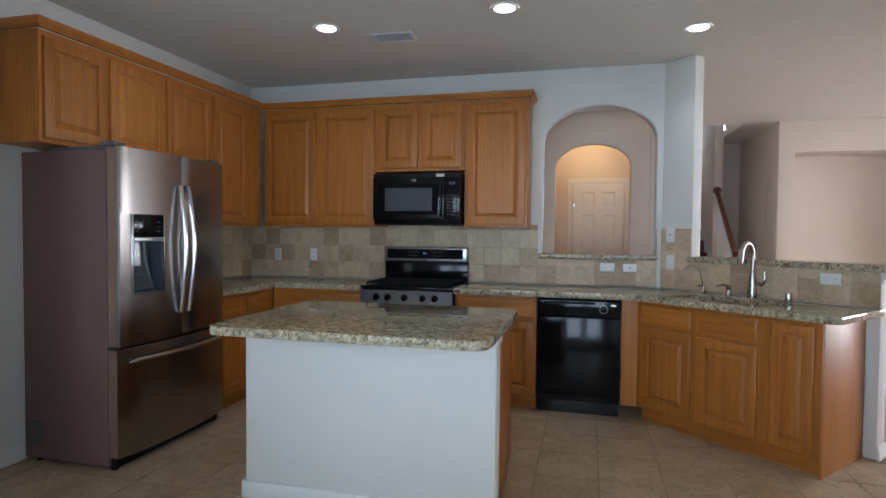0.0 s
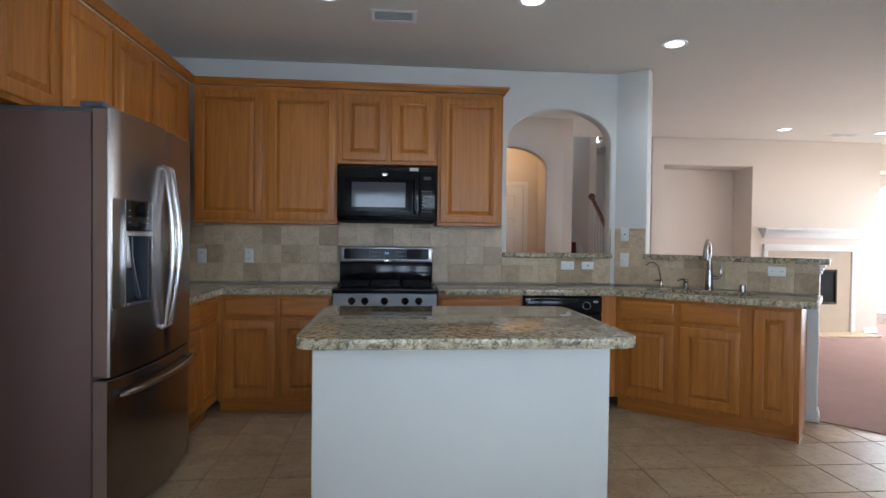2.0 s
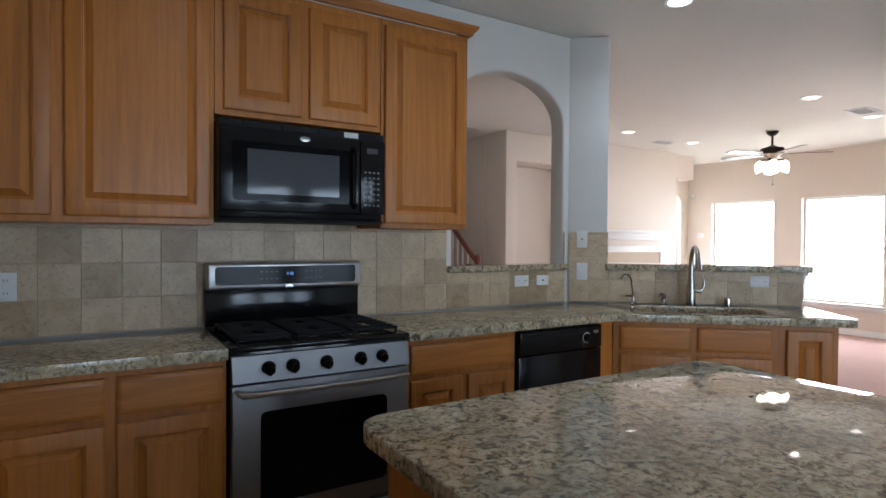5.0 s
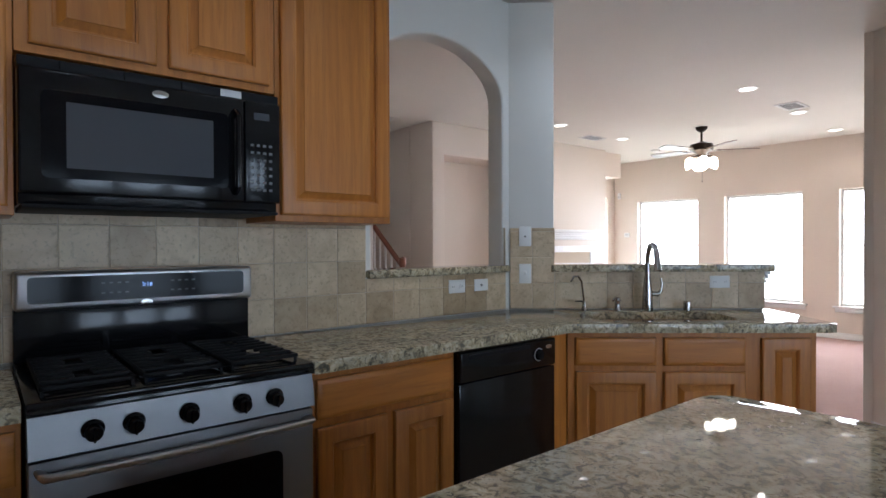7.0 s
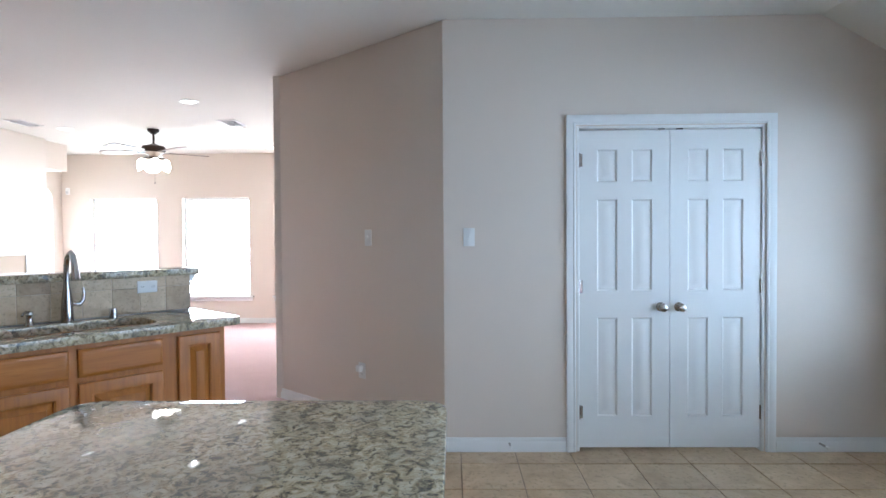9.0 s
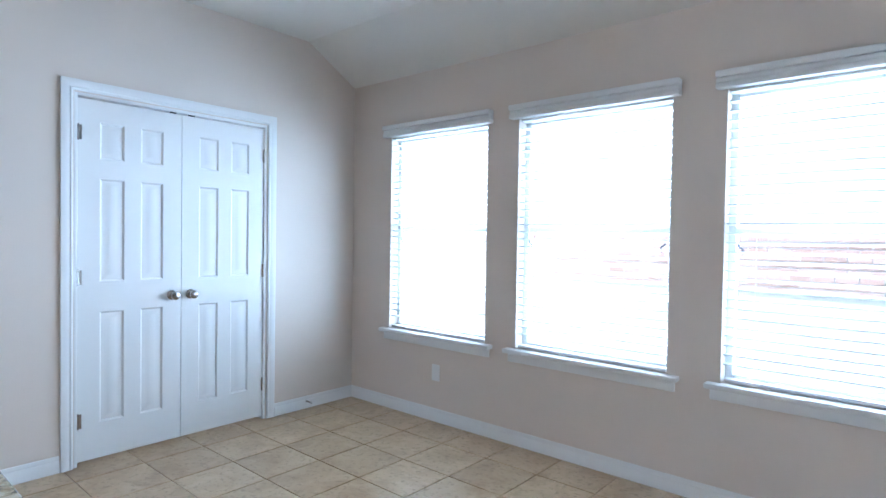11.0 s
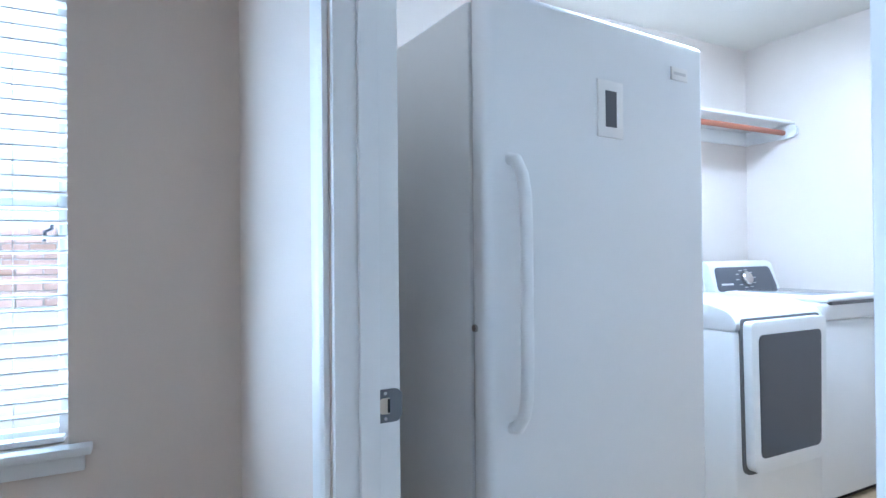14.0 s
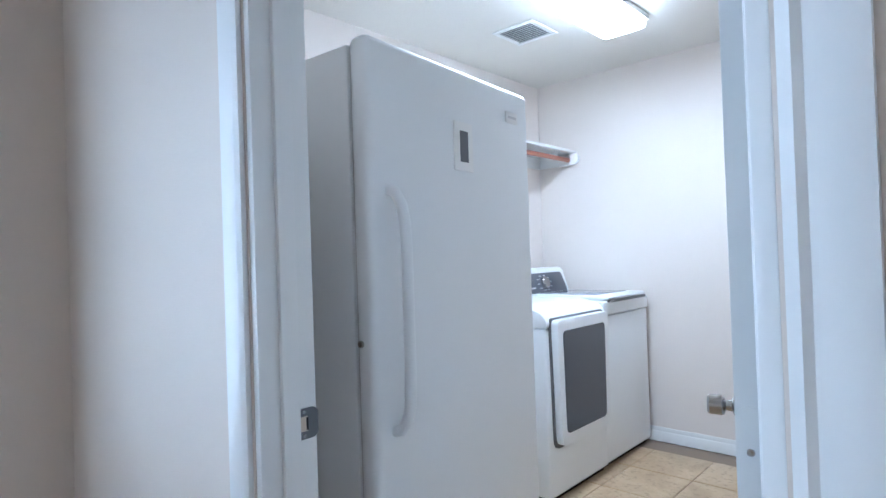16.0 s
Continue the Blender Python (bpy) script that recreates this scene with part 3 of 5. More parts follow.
for i, (a, b) in enumerate(EWINS):
    window("window_%d" % (i + 4), b - a, 0.45, 2.03, pose(10.3, b, 0, 0, 0, -90), False)
window("window_7", 0.58, 0.2, 2.02, pose(9.50, 3.62, 0), False)


# ---- doors ----
def six_panel(bm, w, h, t=0.035):
    """A moulded six-panel leaf: x 0..w, front at y = 0 and back at y = t."""
    sw, cw, rails = 0.11, 0.09, [(0.20, 0.83), (1.00, 1.58), (1.69, h - 0.12)]
    pw = (w - 2 * sw - cw) / 2
    xs = [(sw, sw + pw), (sw + pw + cw, w - sw)]
    cutx, cutz = sorted({0, w, *[v for x in xs for v in x]}), sorted({0, h, *[v for z in rails for v in z]})
    for y, flip in ((0, False), (t, True)):
        s = -1 if flip else 1
        for x0, x1 in zip(cutx, cutx[1:]):
            for z0, z1 in zip(cutz, cutz[1:]):
                if (x0, x1) in xs and (z0, z1) in rails:
                    loops = []
                    for inset, d in ((0, 0), (0.010, 0.009), (0.018, 0.009), (0.045, 0.002)):
                        loops.append([bm.verts.new(p) for p in ((x0 + inset, y + s * d, z0 + inset), (x1 - inset, y + s * d, z0 + inset), (x1 - inset, y + s * d, z1 - inset), (x0 + inset, y + s * d, z1 - inset))])
                    for a, b in zip(loops, loops[1:]):
                        for j in range(4):
                            bm.faces.new((a[j], a[(j + 1) % 4], b[(j + 1) % 4], b[j]))
                    bm.faces.new(loops[-1])
                else:
                    bm.faces.new([bm.verts.new(p) for p in ((x0, y, z0), (x1, y, z0), (x1, y, z1), (x0, y, z1))])
    for q in (((0, 0, 0), (0, t, 0), (0, t, h), (0, 0, h)), ((w, 0, 0), (w, t, 0), (w, t, h), (w, 0, h)), ((0, 0, 0), (w, 0, 0), (w, t, 0), (0, t, 0)), ((0, 0, h), (w, 0, h), (w, t, h), (0, t, h))):
        bm.faces.new([bm.verts.new(p) for p in q])
    bmesh.ops.remove_doubles(bm, verts=list(bm.verts), dist=1e-5)
    return bm


def casing(w, h, cw=0.06, t=0.018):
    """A moulded door surround: opening x 0..w, against a wall face at y = 0."""
    bm = bmesh.new()
    prof = [(0.0, 0.0), (0.0, -t * 0.55), (cw * 0.18, -t * 0.8), (cw * 0.3, -t * 0.6), (cw * 0.75, -t), (cw, -t * 0.85), (cw, 0.0)]
    path = [((0, 0), (-1, 0)), ((0, h), (-1, 1)), ((w, h), (1, 1)), ((w, 0), (1, 0))]
    rows = []
    for (x, z), (dx, dz) in path:
        rows.append([bm.verts.new((x + dx * (0.006 + o), y - 0.001, z + dz * (0.006 + o))) for o, y in prof])
    for a, b in zip(rows, rows[1:]):
        for j in range(len(prof) - 1):
            bm.faces.new((a[j], a[j + 1], b[j + 1], b[j]))
    return bm


def jamb(w, h, deep):
    bm = bmesh.new()
    add_box(bm, 0, 0.018, 0.001, deep - 0.001, 0, h, 0.002)
    add_box(bm, w - 0.018, w, 0.001, deep - 0.001, 0, h, 0.002)
    add_box(bm, 0.018, w - 0.018, 0.001, deep - 0.001, h - 0.018, h, 0.002)
    return bm


def knob(parent, x, y, z, material=None, s=-1):
    """A round door knob with its rose, standing off a face at y."""
    material = material or M_CHROME
    k = part("door_knob", turn(lathe([(0.03, 0), (0.03, 0.006), (0.012, 0.012), (0.011, 0.03), (0.022, 0.038), (0.027, 0.05), (0.026, 0.06), (0.018, 0.066), (0.004, 0.067)], 24), pose(x, y, z, 90 if s < 0 else -90)), material, parent, "satin nickel knob")
    return k


def hinge(parent, x, y, z, s=-1):
    bm = tube((x, y, z - 0.045), (x, y, z + 0.045), 0.006, n=10)
    add_box(bm, x - 0.004, x + 0.02, y, y + 0.003, z - 0.04, z + 0.04)
    return part("hinge", bm, M_CHROME, parent)


# pantry double doors
pd = tagged(new("door_1"), label="closed white six-panel double pantry doors with nickel knobs", category="door", kind="structure")
pd.matrix_world = pose(PX, -3.48, 0, 0, 0, -90)
part("casing", casing(1.18, 2.065), M_TRIM, pd)
part("jamb", jamb(1.18, 2.065, 0.12), M_TRIM, pd)
for x0, kx in ((0.021, 0.512), (0.592, 0.055)):
    lf = part("door_leaf", turn(six_panel(bmesh.new(), 0.567, 2.015), pose(x0, 0.012, 0.022)), M_TRIM, pd)
    kn = knob(lf, x0 + kx, 0.012, 0.92)
    for z in (0.25, 1.05, 1.85):
        hinge(lf, x0 - 0.002 if kx > 0.1 else x0 + 0.565, 0.006, z)
    part("ball_catch", box(x0 + kx - 0.02, x0 + kx + 0.02, 0.004, 0.012, 2.039, 2.045), M_BLACKM, lf)
# hall door
hd = tagged(new("door_2"), label="white six-panel hall door in a white casing", category="door", kind="structure")
hd.matrix_world = pose(2.99, 3.0, 0)
part("casing", casing(0.66, 2.03), M_TRIM, hd)
lf = part("door_leaf", turn(six_panel(bmesh.new(), 0.65, 2.01, 0.03), pose(0.005, -0.012, 0.02)), M_TRIM, hd)
for z in (0.3, 1.75):
    hinge(lf, 0.0, -0.02, z)
# laundry door frame and open leaf
ld = tagged(new("door_3"), label="white six-panel laundry door standing open inwards", category="door", kind="structure")
ld.matrix_world = pose(LX, -4.30, 0, 0, 0, 90)
part("casing", casing(0.835, 2.06), M_TRIM, ld)
part("jamb", jamb(0.835, 2.06, 0.12), M_TRIM, ld)
st = bmesh.new()
add_box(st, 0.018, 0.030, 0.042, 0.078, 0, 2.03, 0.003)
add_box(st, 0.805, 0.817, 0.042, 0.078, 0, 2.03, 0.003)
part("door_stop", st, M_TRIM, ld)
spo = part("strike_plate", turn(prism(rounded([(0.072, 0.897), (0.120, 0.897), (0.120, 0.955), (0.072, 0.955)], [0.003, 0.014, 0.014, 0.003]), 0, 0.0025), Matrix(((0, 0, 1, 0.018), (1, 0, 0, 0), (0, 1, 0, 0), (0, 0, 0, 1)))), M_STEELX, ld, "worn nickel strike plate")
part("lip", box(0.009, 0.0182, 0.1182, 0.1235, 0.905, 0.947, 0.002), M_STEELX, spo)
part("latch_hole", turn(prism(rounded([(0.079, 0.912), (0.098, 0.912), (0.098, 0.940), (0.079, 0.940)], [0.008, 0.002, 0.002, 0.008]), 0, 0.0006), Matrix(((0, 0, 1, 0.0206), (1, 0, 0, 0), (0, 1, 0, 0), (0, 0, 0, 1)))), M_BARE, spo, "bare wood in the latch hole")
part("slot", box(0.0206, 0.0215, 0.094, 0.0985, 0.914, 0.938), M_BLACKM, spo)
for z in (0.904, 0.948):
    part("screw", turn(lathe([(0.004, 0), (0.0035, 0.001), (0.0, 0.0014)], 10), pose(0.0206, 0.09, z, 0, 90)), M_CHROME, spo)
leaf = new("door_leaf", mesh_of("door_leaf", turn(six_panel(bmesh.new(), 0.755, 2.01), pose(0, 0.0, 0.015)), M_TRIM))
leaf.parent, leaf.matrix_local = ld, pose(0.803, 0.11, 0, 0, 0, 105.1)
for y_, rx_ in ((0.0, 90), (0.035, -90)):
    part("door_knob", turn(lathe([(0.030, 0), (0.030, 0.004), (0.022, 0.012), (0.012, 0.017), (0.0105, 0.028), (0.018, 0.031), (0.0215, 0.036), (0.0205, 0.060), (0.017, 0.064), (0.0, 0.065)], 26), pose(0.695, y_, 0.90, rx_)), M_CHROME, leaf, "drum-shaped satin nickel knob")
for z in (0.25, 1.03, 1.80):
    hp = turn(prism(rounded([(-0.015, -0.045), (0.015, -0.045), (0.015, 0.045), (-0.015, 0.045)], 0.008), 0, 0.0015), Matrix(((0, 0, -1, 0), (1, 0, 0, 0.016), (0, 1, 0, z), (0, 0, 0, 1))))
    hpo = part("hinge_plate", hp, M_TRIM, leaf, "white painted hinge plate")
    for dy, dz in ((-0.006, 0.03), (0.006, 0.0), (-0.006, -0.03)):
        part("screw", turn(lathe([(0.004, 0), (0.003, 0.001), (0.0, 0.0008)], 10), pose(-0.0015, 0.016 + dy, z + dz, 0, -90)), M_CHROME, hpo)


# ---- kitchen cabinets ----
def door_front(w, h, mid=0.055):
    """A raised-panel front: x 0..w, z 0..h, back at y = 0, face at y = -0.02."""
    bm = bmesh.new()
    m = min(mid, w * 0.24, h * 0.24)
    rings_panel(bm, 0, w, 0, h, [(0, 0), (0, -0.015), (0.004, -0.019), (0.009, -0.0205), (m, -0.0205), (m + 0.002, -0.0175), (m + 0.006, -0.0165), (m + 0.0075, -0.0055), (m + 0.013, -0.0045), (m + 0.036, -0.0165), (m + 0.0375, -0.0195)], back=0)
    return bm


def drawer_front(w, h):
    bm = bmesh.new()
    rings_panel(bm, 0, w, 0, h, [(0, 0), (0, -0.013), (0.005, -0.017), (0.016, -0.0205), (0.02, -0.0205)], back=0)
    return bm


def cabinet(label, at, w, depth, z0, z1, fronts, toe=0.0, group="oak cabinets", name="cabinet"):
    """A cabinet box with its fronts; local x along the wall, back at y = 0, room towards -y."""
    th = thing(name, label, "cabinet", at, group)
    zb = z0 + toe
    body = box(0.0005, w - 0.0005, -depth, -0.003, zb, z1, 0.0015, 1)
    part("body", body, M_OAK, th)
    if toe:
        tk = box(0.001, w - 0.001, -depth + 0.07, -0.02, z0 + 0.001, zb - 0.001)
        part("toe_kick", tk, M_OAKX, th, "shaded oak toe kick")
        part("shoe_moulding", box(0.001, w - 0.001, -depth + 0.055, -depth + 0.069, z0 + 0.001, z0 + 0.016, 0.004), M_OAKX, th)
    for kind, x0, x1, a, b in fronts:
        bm = drawer_front(x1 - x0, b - a) if kind == "drawer" else door_front(x1 - x0, b - a)
        part(kind, turn(bm, pose(x0, -depth - 0.0006, a)), M_OAKX if kind == "drawer" else M_OAK, th)
    return th


UZ0, UZ1 = 1.395, 2.44
D0, D1 = UZ0 + 0.025, UZ1 - 0.035
UD = 0.31
# along the north wall
cabinet("honey oak upper cabinet with two raised-panel doors", pose(0.335, 0, 0), 1.085, UD, UZ0, UZ1, [("door", 0.015, 0.515, D0, D1), ("door", 0.555, 1.07, D0, D1)])
cabinet("short honey oak cabinet above the microwave", pose(1.421, 0, 0), 0.778, UD, 1.87, UZ1, [("door", 0.035, 0.375, 1.895, D1), ("door", 0.412, 0.755, 1.895, D1)])
cabinet("honey oak upper cabinet with one raised-panel door", pose(2.20, 0, 0), 0.52, UD, UZ0, UZ1, [("door", 0.02, 0.50, D0, D1)])
# along the west wall
W90 = lambda y: pose(0, y, 0, 0, 0, 90)
cabinet("honey oak cabinet above the refrigerator", W90(-2.462), 0.937, UD, 1.83, UZ1, [("door", 0.02, 0.435, 1.855, D1), ("door", 0.465, 0.92, 1.855, D1)])
cabinet("short honey oak cabinet beside the refrigerator top", W90(-1.524), 0.494, UD, 1.83, UZ1, [("door", 0.02, 0.485, 1.855, D1)])
cabinet("honey oak upper corner cabinet with one door", W90(-1.029), 0.695, UD, UZ0, UZ1, [("door", 0.035, 0.47, D0, D1)])


def crown(points, z):
    """A cornice along a plan line, flaring out to its right."""
    bm = bmesh.new()
    prof = [(0.0, 0.0), (0.014, 0.004), (0.018, 0.016), (0.034, 0.032), (0.040, 0.044), (0.040, 0.052), (0.0, 0.052)]
    pts = [Vector(p) for p in points]
    rows = []
    for i, p in enumerate(pts):
        d0 = (pts[i] - pts[i - 1]).normalized() if i else (pts[1] - pts[0]).normalized()
        d1 = (pts[i + 1] - pts[i]).normalized() if i < len(pts) - 1 else d0
        n0, n1 = Vector((d0.y, -d0.x)), Vector((d1.y, -d1.x))
        nn = (n0 + n1) / (1 + n0.dot(n1))
        rows.append([bm.verts.new((p.x + nn.x * o, p.y + nn.y * o, z + h)) for o, h in prof])
    for a, b in zip(rows, rows[1:]):
        for j in range(len(prof)):
            k = (j + 1) % len(prof)
            bm.faces.new((a[j], a[k], b[k], b[j]))
    bm.faces.new(rows[0]), bm.faces.new(rows[-1][::-1])
    return bm


solo("crown_moulding", crown([(0.002, -2.464), (UD + 0.012, -2.464), (UD + 0.012, -UD - 0.012), (2.722, -UD - 0.012), (2.722, -0.003)][::1], UZ1 + 0.001), M_OAKX, "oak cornice along the tops of the upper cabinets", "moulding")
# base units
BZ = 0.876
BD = 0.60
DR = ("drawer", 0.72, 0.85)


def base(label, at, w, fronts, group="oak cabinets"):
    return cabinet(label, at, w, BD, 0, BZ, fronts, 0.105, group)


base("honey oak base cabinet with two drawers and two doors", pose(0.605, 0, 0), 0.812, [("drawer", 0.05, 0.41, 0.715, 0.85), ("drawer", 0.445, 0.80, 0.715, 0.85), ("door", 0.05, 0.41, 0.13, 0.685), ("door", 0.445, 0.80, 0.13, 0.685)])
base("honey oak corner base cabinet beside the refrigerator", W90(-1.385), 0.783, [("drawer", 0.02, 0.37, 0.715, 0.85), ("door", 0.02, 0.37, 0.13, 0.685), ("door", 0.40, 0.745, 0.13, 0.685), ("drawer", 0.40, 0.745, 0.715, 0.85)])
base("honey oak base cabinet with one wide drawer and two doors", pose(2.196, 0, 0), 0.636, [("drawer", 0.02, 0.616, 0.715, 0.85), ("door", 0.02, 0.30, 0.13, 0.685), ("door", 0.336, 0.616, 0.13, 0.685)])
sinkbase = base("angled honey oak sink cabinet with false drawers and doors", pose(*ang(0.235, 0.0), 0, 0, 0, THETA), 1.195, [("drawer", 0.04, 0.425, 0.715, 0.85), ("drawer", 0.465, 0.85, 0.715, 0.85), ("door", 0.04, 0.425, 0.13, 0.685), ("door", 0.465, 0.85, 0.13, 0.685), ("door", 0.93, 1.16, 0.13, 0.85)])
part("end_panel", turn(box(0, 0.57, 0, 0.012, 0.0, BZ - 0.002, 0.002), pose(1.197, -0.58, 0, 0, 0, 90)), M_OAK, sinkbase)
fil = prism([(3.445, -0.02), (3.445, -0.598), (3.54, -0.598), ang(0.233, 0.59), ang(0.233, 0.05)], 0.1, BZ)
solo("corner_filler", fil, M_OAK, "oak filler between the dishwasher and the sink cabinet", "cabinet", "oak cabinets")

# worktops
CT0, CT1 = 0.878, 0.920
solo("worktop", prism(rounded([(0.004, -0.004), (0.004, -1.392), (0.645, -1.392), (0.645, -0.645), (1.416, -0.645), (1.416, -0.004)], [0, 0, 0.01, 0.02, 0.005, 0]), CT0, CT1, 0.012), M_GRANITE, "speckled beige granite worktop round the corner", "worktop", "granite worktops")
hole = rounded([ang(0.40, 0.16), ang(0.40, 0.50), ang(1.13, 0.50), ang(1.13, 0.16)], 0.09)
solo("worktop", prism(rounded([(2.192, -0.004), (2.192, -0.645), (3.528, -0.645), ang(1.52, 0.64), ang(1.52, 0.004), ang(0.05, 0.004)], [0, 0.005, 0.02, 0.05, 0.0, 0]), CT0, CT1, 0.012, [hole]), M_GRANITE, "speckled beige granite worktop with the undermount sink", "worktop", "granite worktops")
solo("bar_top", turn(prism(rounded([(0.255, -0.035), (1.56, -0.035), (1.56, 0.30), (0.255, 0.30)], [0.02, 0.04, 0.1, 0.02]), 1.1405, 1.182, 0.012), ANGLED), M_GRANITE, "raised granite bar top on the half wall", "worktop", "granite worktops")
solo("pass_through_sill", prism(rounded([(2.785, -0.04), (3.745, -0.04), (3.745, -0.002), (3.728, -0.002), (3.728, 0.16), (2.821, 0.16), (2.821, -0.002), (2.785, -0.002)], 0), 1.1405, 1.182, 0.01), M_GRANITE, "granite sill in the arched pass-through", "worktop", "granite worktops")
cb = bmesh.new()
for i, (o, z) in enumerate(((0.012, 1.07), (0.022, 1.095), (0.034, 1.118))):
    add_box(cb, 1.497, 1.50 + o, -0.005 - o * 0.3, 0.13 + o * 0.3, z, z + 0.022, 0.004)
setting("trim_bar_end", turn(cb, ANGLED), M_TRIM, "white moulding under the bar end")

# sink
sk = thing("kitchen_sink", "double-bowl stainless steel undermount sink in the granite", "sink", pose(*ang(0.765, 0.33), 0, 0, 0, THETA))
for x0, x1 in ((-0.372, -0.012), (0.012, 0.372)):
    bm = bmesh.new()
    pts = rounded([(x0, -0.178), (x1, -0.178), (x1, 0.178), (x0, 0.178)], 0.07)
    lv = []
    for z, k in ((0.8775, 1.0), (0.72, 0.96), (0.70, 0.86)):
        c = (x0 + x1) / 2
        lv.append([bm.verts.new((c + (x - c) * k, y * k, z)) for x, y in pts])
    for a, b in zip(lv, lv[1:]):
        for j in range(len(pts)):
            bm.faces.new((a[j], a[(j + 1) % len(pts)], b[(j + 1) % len(pts)], b[j]))
    bm.faces.new(lv[-1])
    bowl = part("bowl", bm, M_STEELX, sk)
    part("drain", turn(lathe([(0.04, 0), (0.04, 0.003), (0.03, 0.004), (0.0, 0.002)], 20), pose((x0 + x1) / 2, 0, 0.7012)), M_CHROME, bowl)
fa = thing("kitchen_faucet", "satin nickel high-arc pull-down faucet beside the sink", "faucet", pose(*ang(0.79, 0.095), CT1 + 0.0005, 0, 0, THETA))
part("base", lathe([(0.030, 0), (0.031, 0.012), (0.030, 0.05), (0.027, 0.11), (0.020, 0.17), (0.016, 0.2)], 24), M_CHROME, fa)
pts = [(0, 0, 0.19), (0, 0, 0.27), (0, -0.004, 0.31), (0, -0.02, 0.345), (0, -0.05, 0.372), (0, -0.088, 0.38), (0, -0.122, 0.366), (0, -0.146, 0.335), (0, -0.156, 0.305)]
part("spout", sweep(pts, [0.016, 0.0145, 0.014, 0.014, 0.014, 0.014, 0.0145, 0.016, 0.017], 16), M_CHROME, fa)
part("spray_head", tube((0, -0.155, 0.308), (0, -0.172, 0.238), 0.0165, 0.021, 18), M_CHROME, fa)
part("lever", sweep([(0.02, 0, 0.10), (0.06, 0, 0.095), (0.078, 0, 0.115), (0.082, 0, 0.15), (0.078, 0, 0.185)], [0.014, 0.014, 0.011, 0.008, 0.006], 12), M_CHROME, fa)
so = thing("soap_dispenser", "nickel soap dispenser pump on the worktop", "dispenser", pose(*ang(0.62, 0.09), CT1 + 0.0005, 0, 0, THETA))
part("body", lathe([(0.024, 0), (0.022, 0.01), (0.017, 0.022), (0.015, 0.05), (0.019, 0.058), (0.016, 0.072), (0.004, 0.078)], 18), M_CHROME, so)
part("nozzle", sweep([(0, 0, 0.066), (-0.02, -0.03, 0.078), (-0.04, -0.065, 0.072), (-0.045, -0.075, 0.062)], [0.007, 0.007, 0.006, 0.006], 10), M_CHROME, so)
wf = thing("water_filter_tap", "slim nickel filtered-water tap on the worktop", "faucet", pose(*ang(0.43, 0.09), CT1 + 0.0005, 0, 0, THETA))
part("base", lathe([(0.02, 0), (0.018, 0.012), (0.012, 0.02), (0.011, 0.05), (0.008, 0.058)], 16), M_CHROME, wf)
part("spout", sweep([(0, 0, 0.05), (-0.012, -0.015, 0.12), (-0.02, -0.025, 0.17), (-0.045, -0.05, 0.2), (-0.075, -0.08, 0.2), (-0.095, -0.1, 0.175)], 0.0055, 10), M_CHROME, wf)
part("lever", box(-0.05, 0.005, -0.005, 0.005, 0.05, 0.057, 0.002), M_BLACKM, wf)
ag = lathe([(0.022, 0), (0.022, 0.04), (0.020, 0.052), (0.0, 0.054)], 20)
solo("air_gap_cap", ag, M_CHROME, "short nickel air-gap cap on the worktop", "fixture", at=pose(*ang(1.02, 0.085), CT1 + 0.0005))

# ---- island ----
isl = thing("kitchen_island", "white and oak kitchen island with a granite top", "island", pose(0, 0, 0))
IX0, IX1, IY0, IY1 = 1.494, 2.822, -2.682, -1.655
ISX = 0.025
part("top", prism(rounded([(IX0, IY0), (IX1, IY0), (IX1, IY1), (IX0, IY1)], 0.095), CT0, CT1, 0.017, seg=4), M_GRANITE, isl, "speckled beige granite top")
part("knee_wall", box(1.50 + ISX, 2.785 + ISX, -2.39, -2.27, 0, CT0 - 0.001, 0.012), M_WALLK, isl, "white painted wall side")
part("body", box(1.515 + ISX, 2.77 + ISX, -2.268, -1.755, 0.1, CT0 - 0.001, 0.002), M_OAK, isl)
part("toe_kick", box(1.525 + ISX, 2.76 + ISX, -2.268, -1.82, 0.001, 0.1), M_OAKX, isl)
tr = bmesh.new()
add_box(tr, 1.492 + ISX, 2.793 + ISX, -2.402, -2.2685, CT0 - 0.034, CT0 - 0.0015, 0.006)
part("top_trim", tr, M_TRIM, isl)
for a in ((1.487, 2.798, -2.404, -2.3905, 0.001, 0.09), (1.487, 1.4995, -2.39, -2.27, 0.001, 0.09), (2.7855, 2.798, -2.39, -2.27, 0.001, 0.09)):
    part("baseboard", box(a[0] + ISX, a[1] + ISX, *a[2:], 0.004), M_TRIM, isl)
for i in range(3):
    x = 1.525 + ISX + i * 0.412
    part("drawer", turn(drawer_front(0.39, 0.135), pose(x + 0.4, -1.7545, 0.715, 0, 0, 180)), M_OAKX, isl)
    part("door", turn(door_front(0.39, 0.56), pose(x + 0.4, -1.7545, 0.125, 0, 0, 180)), M_OAK, isl)


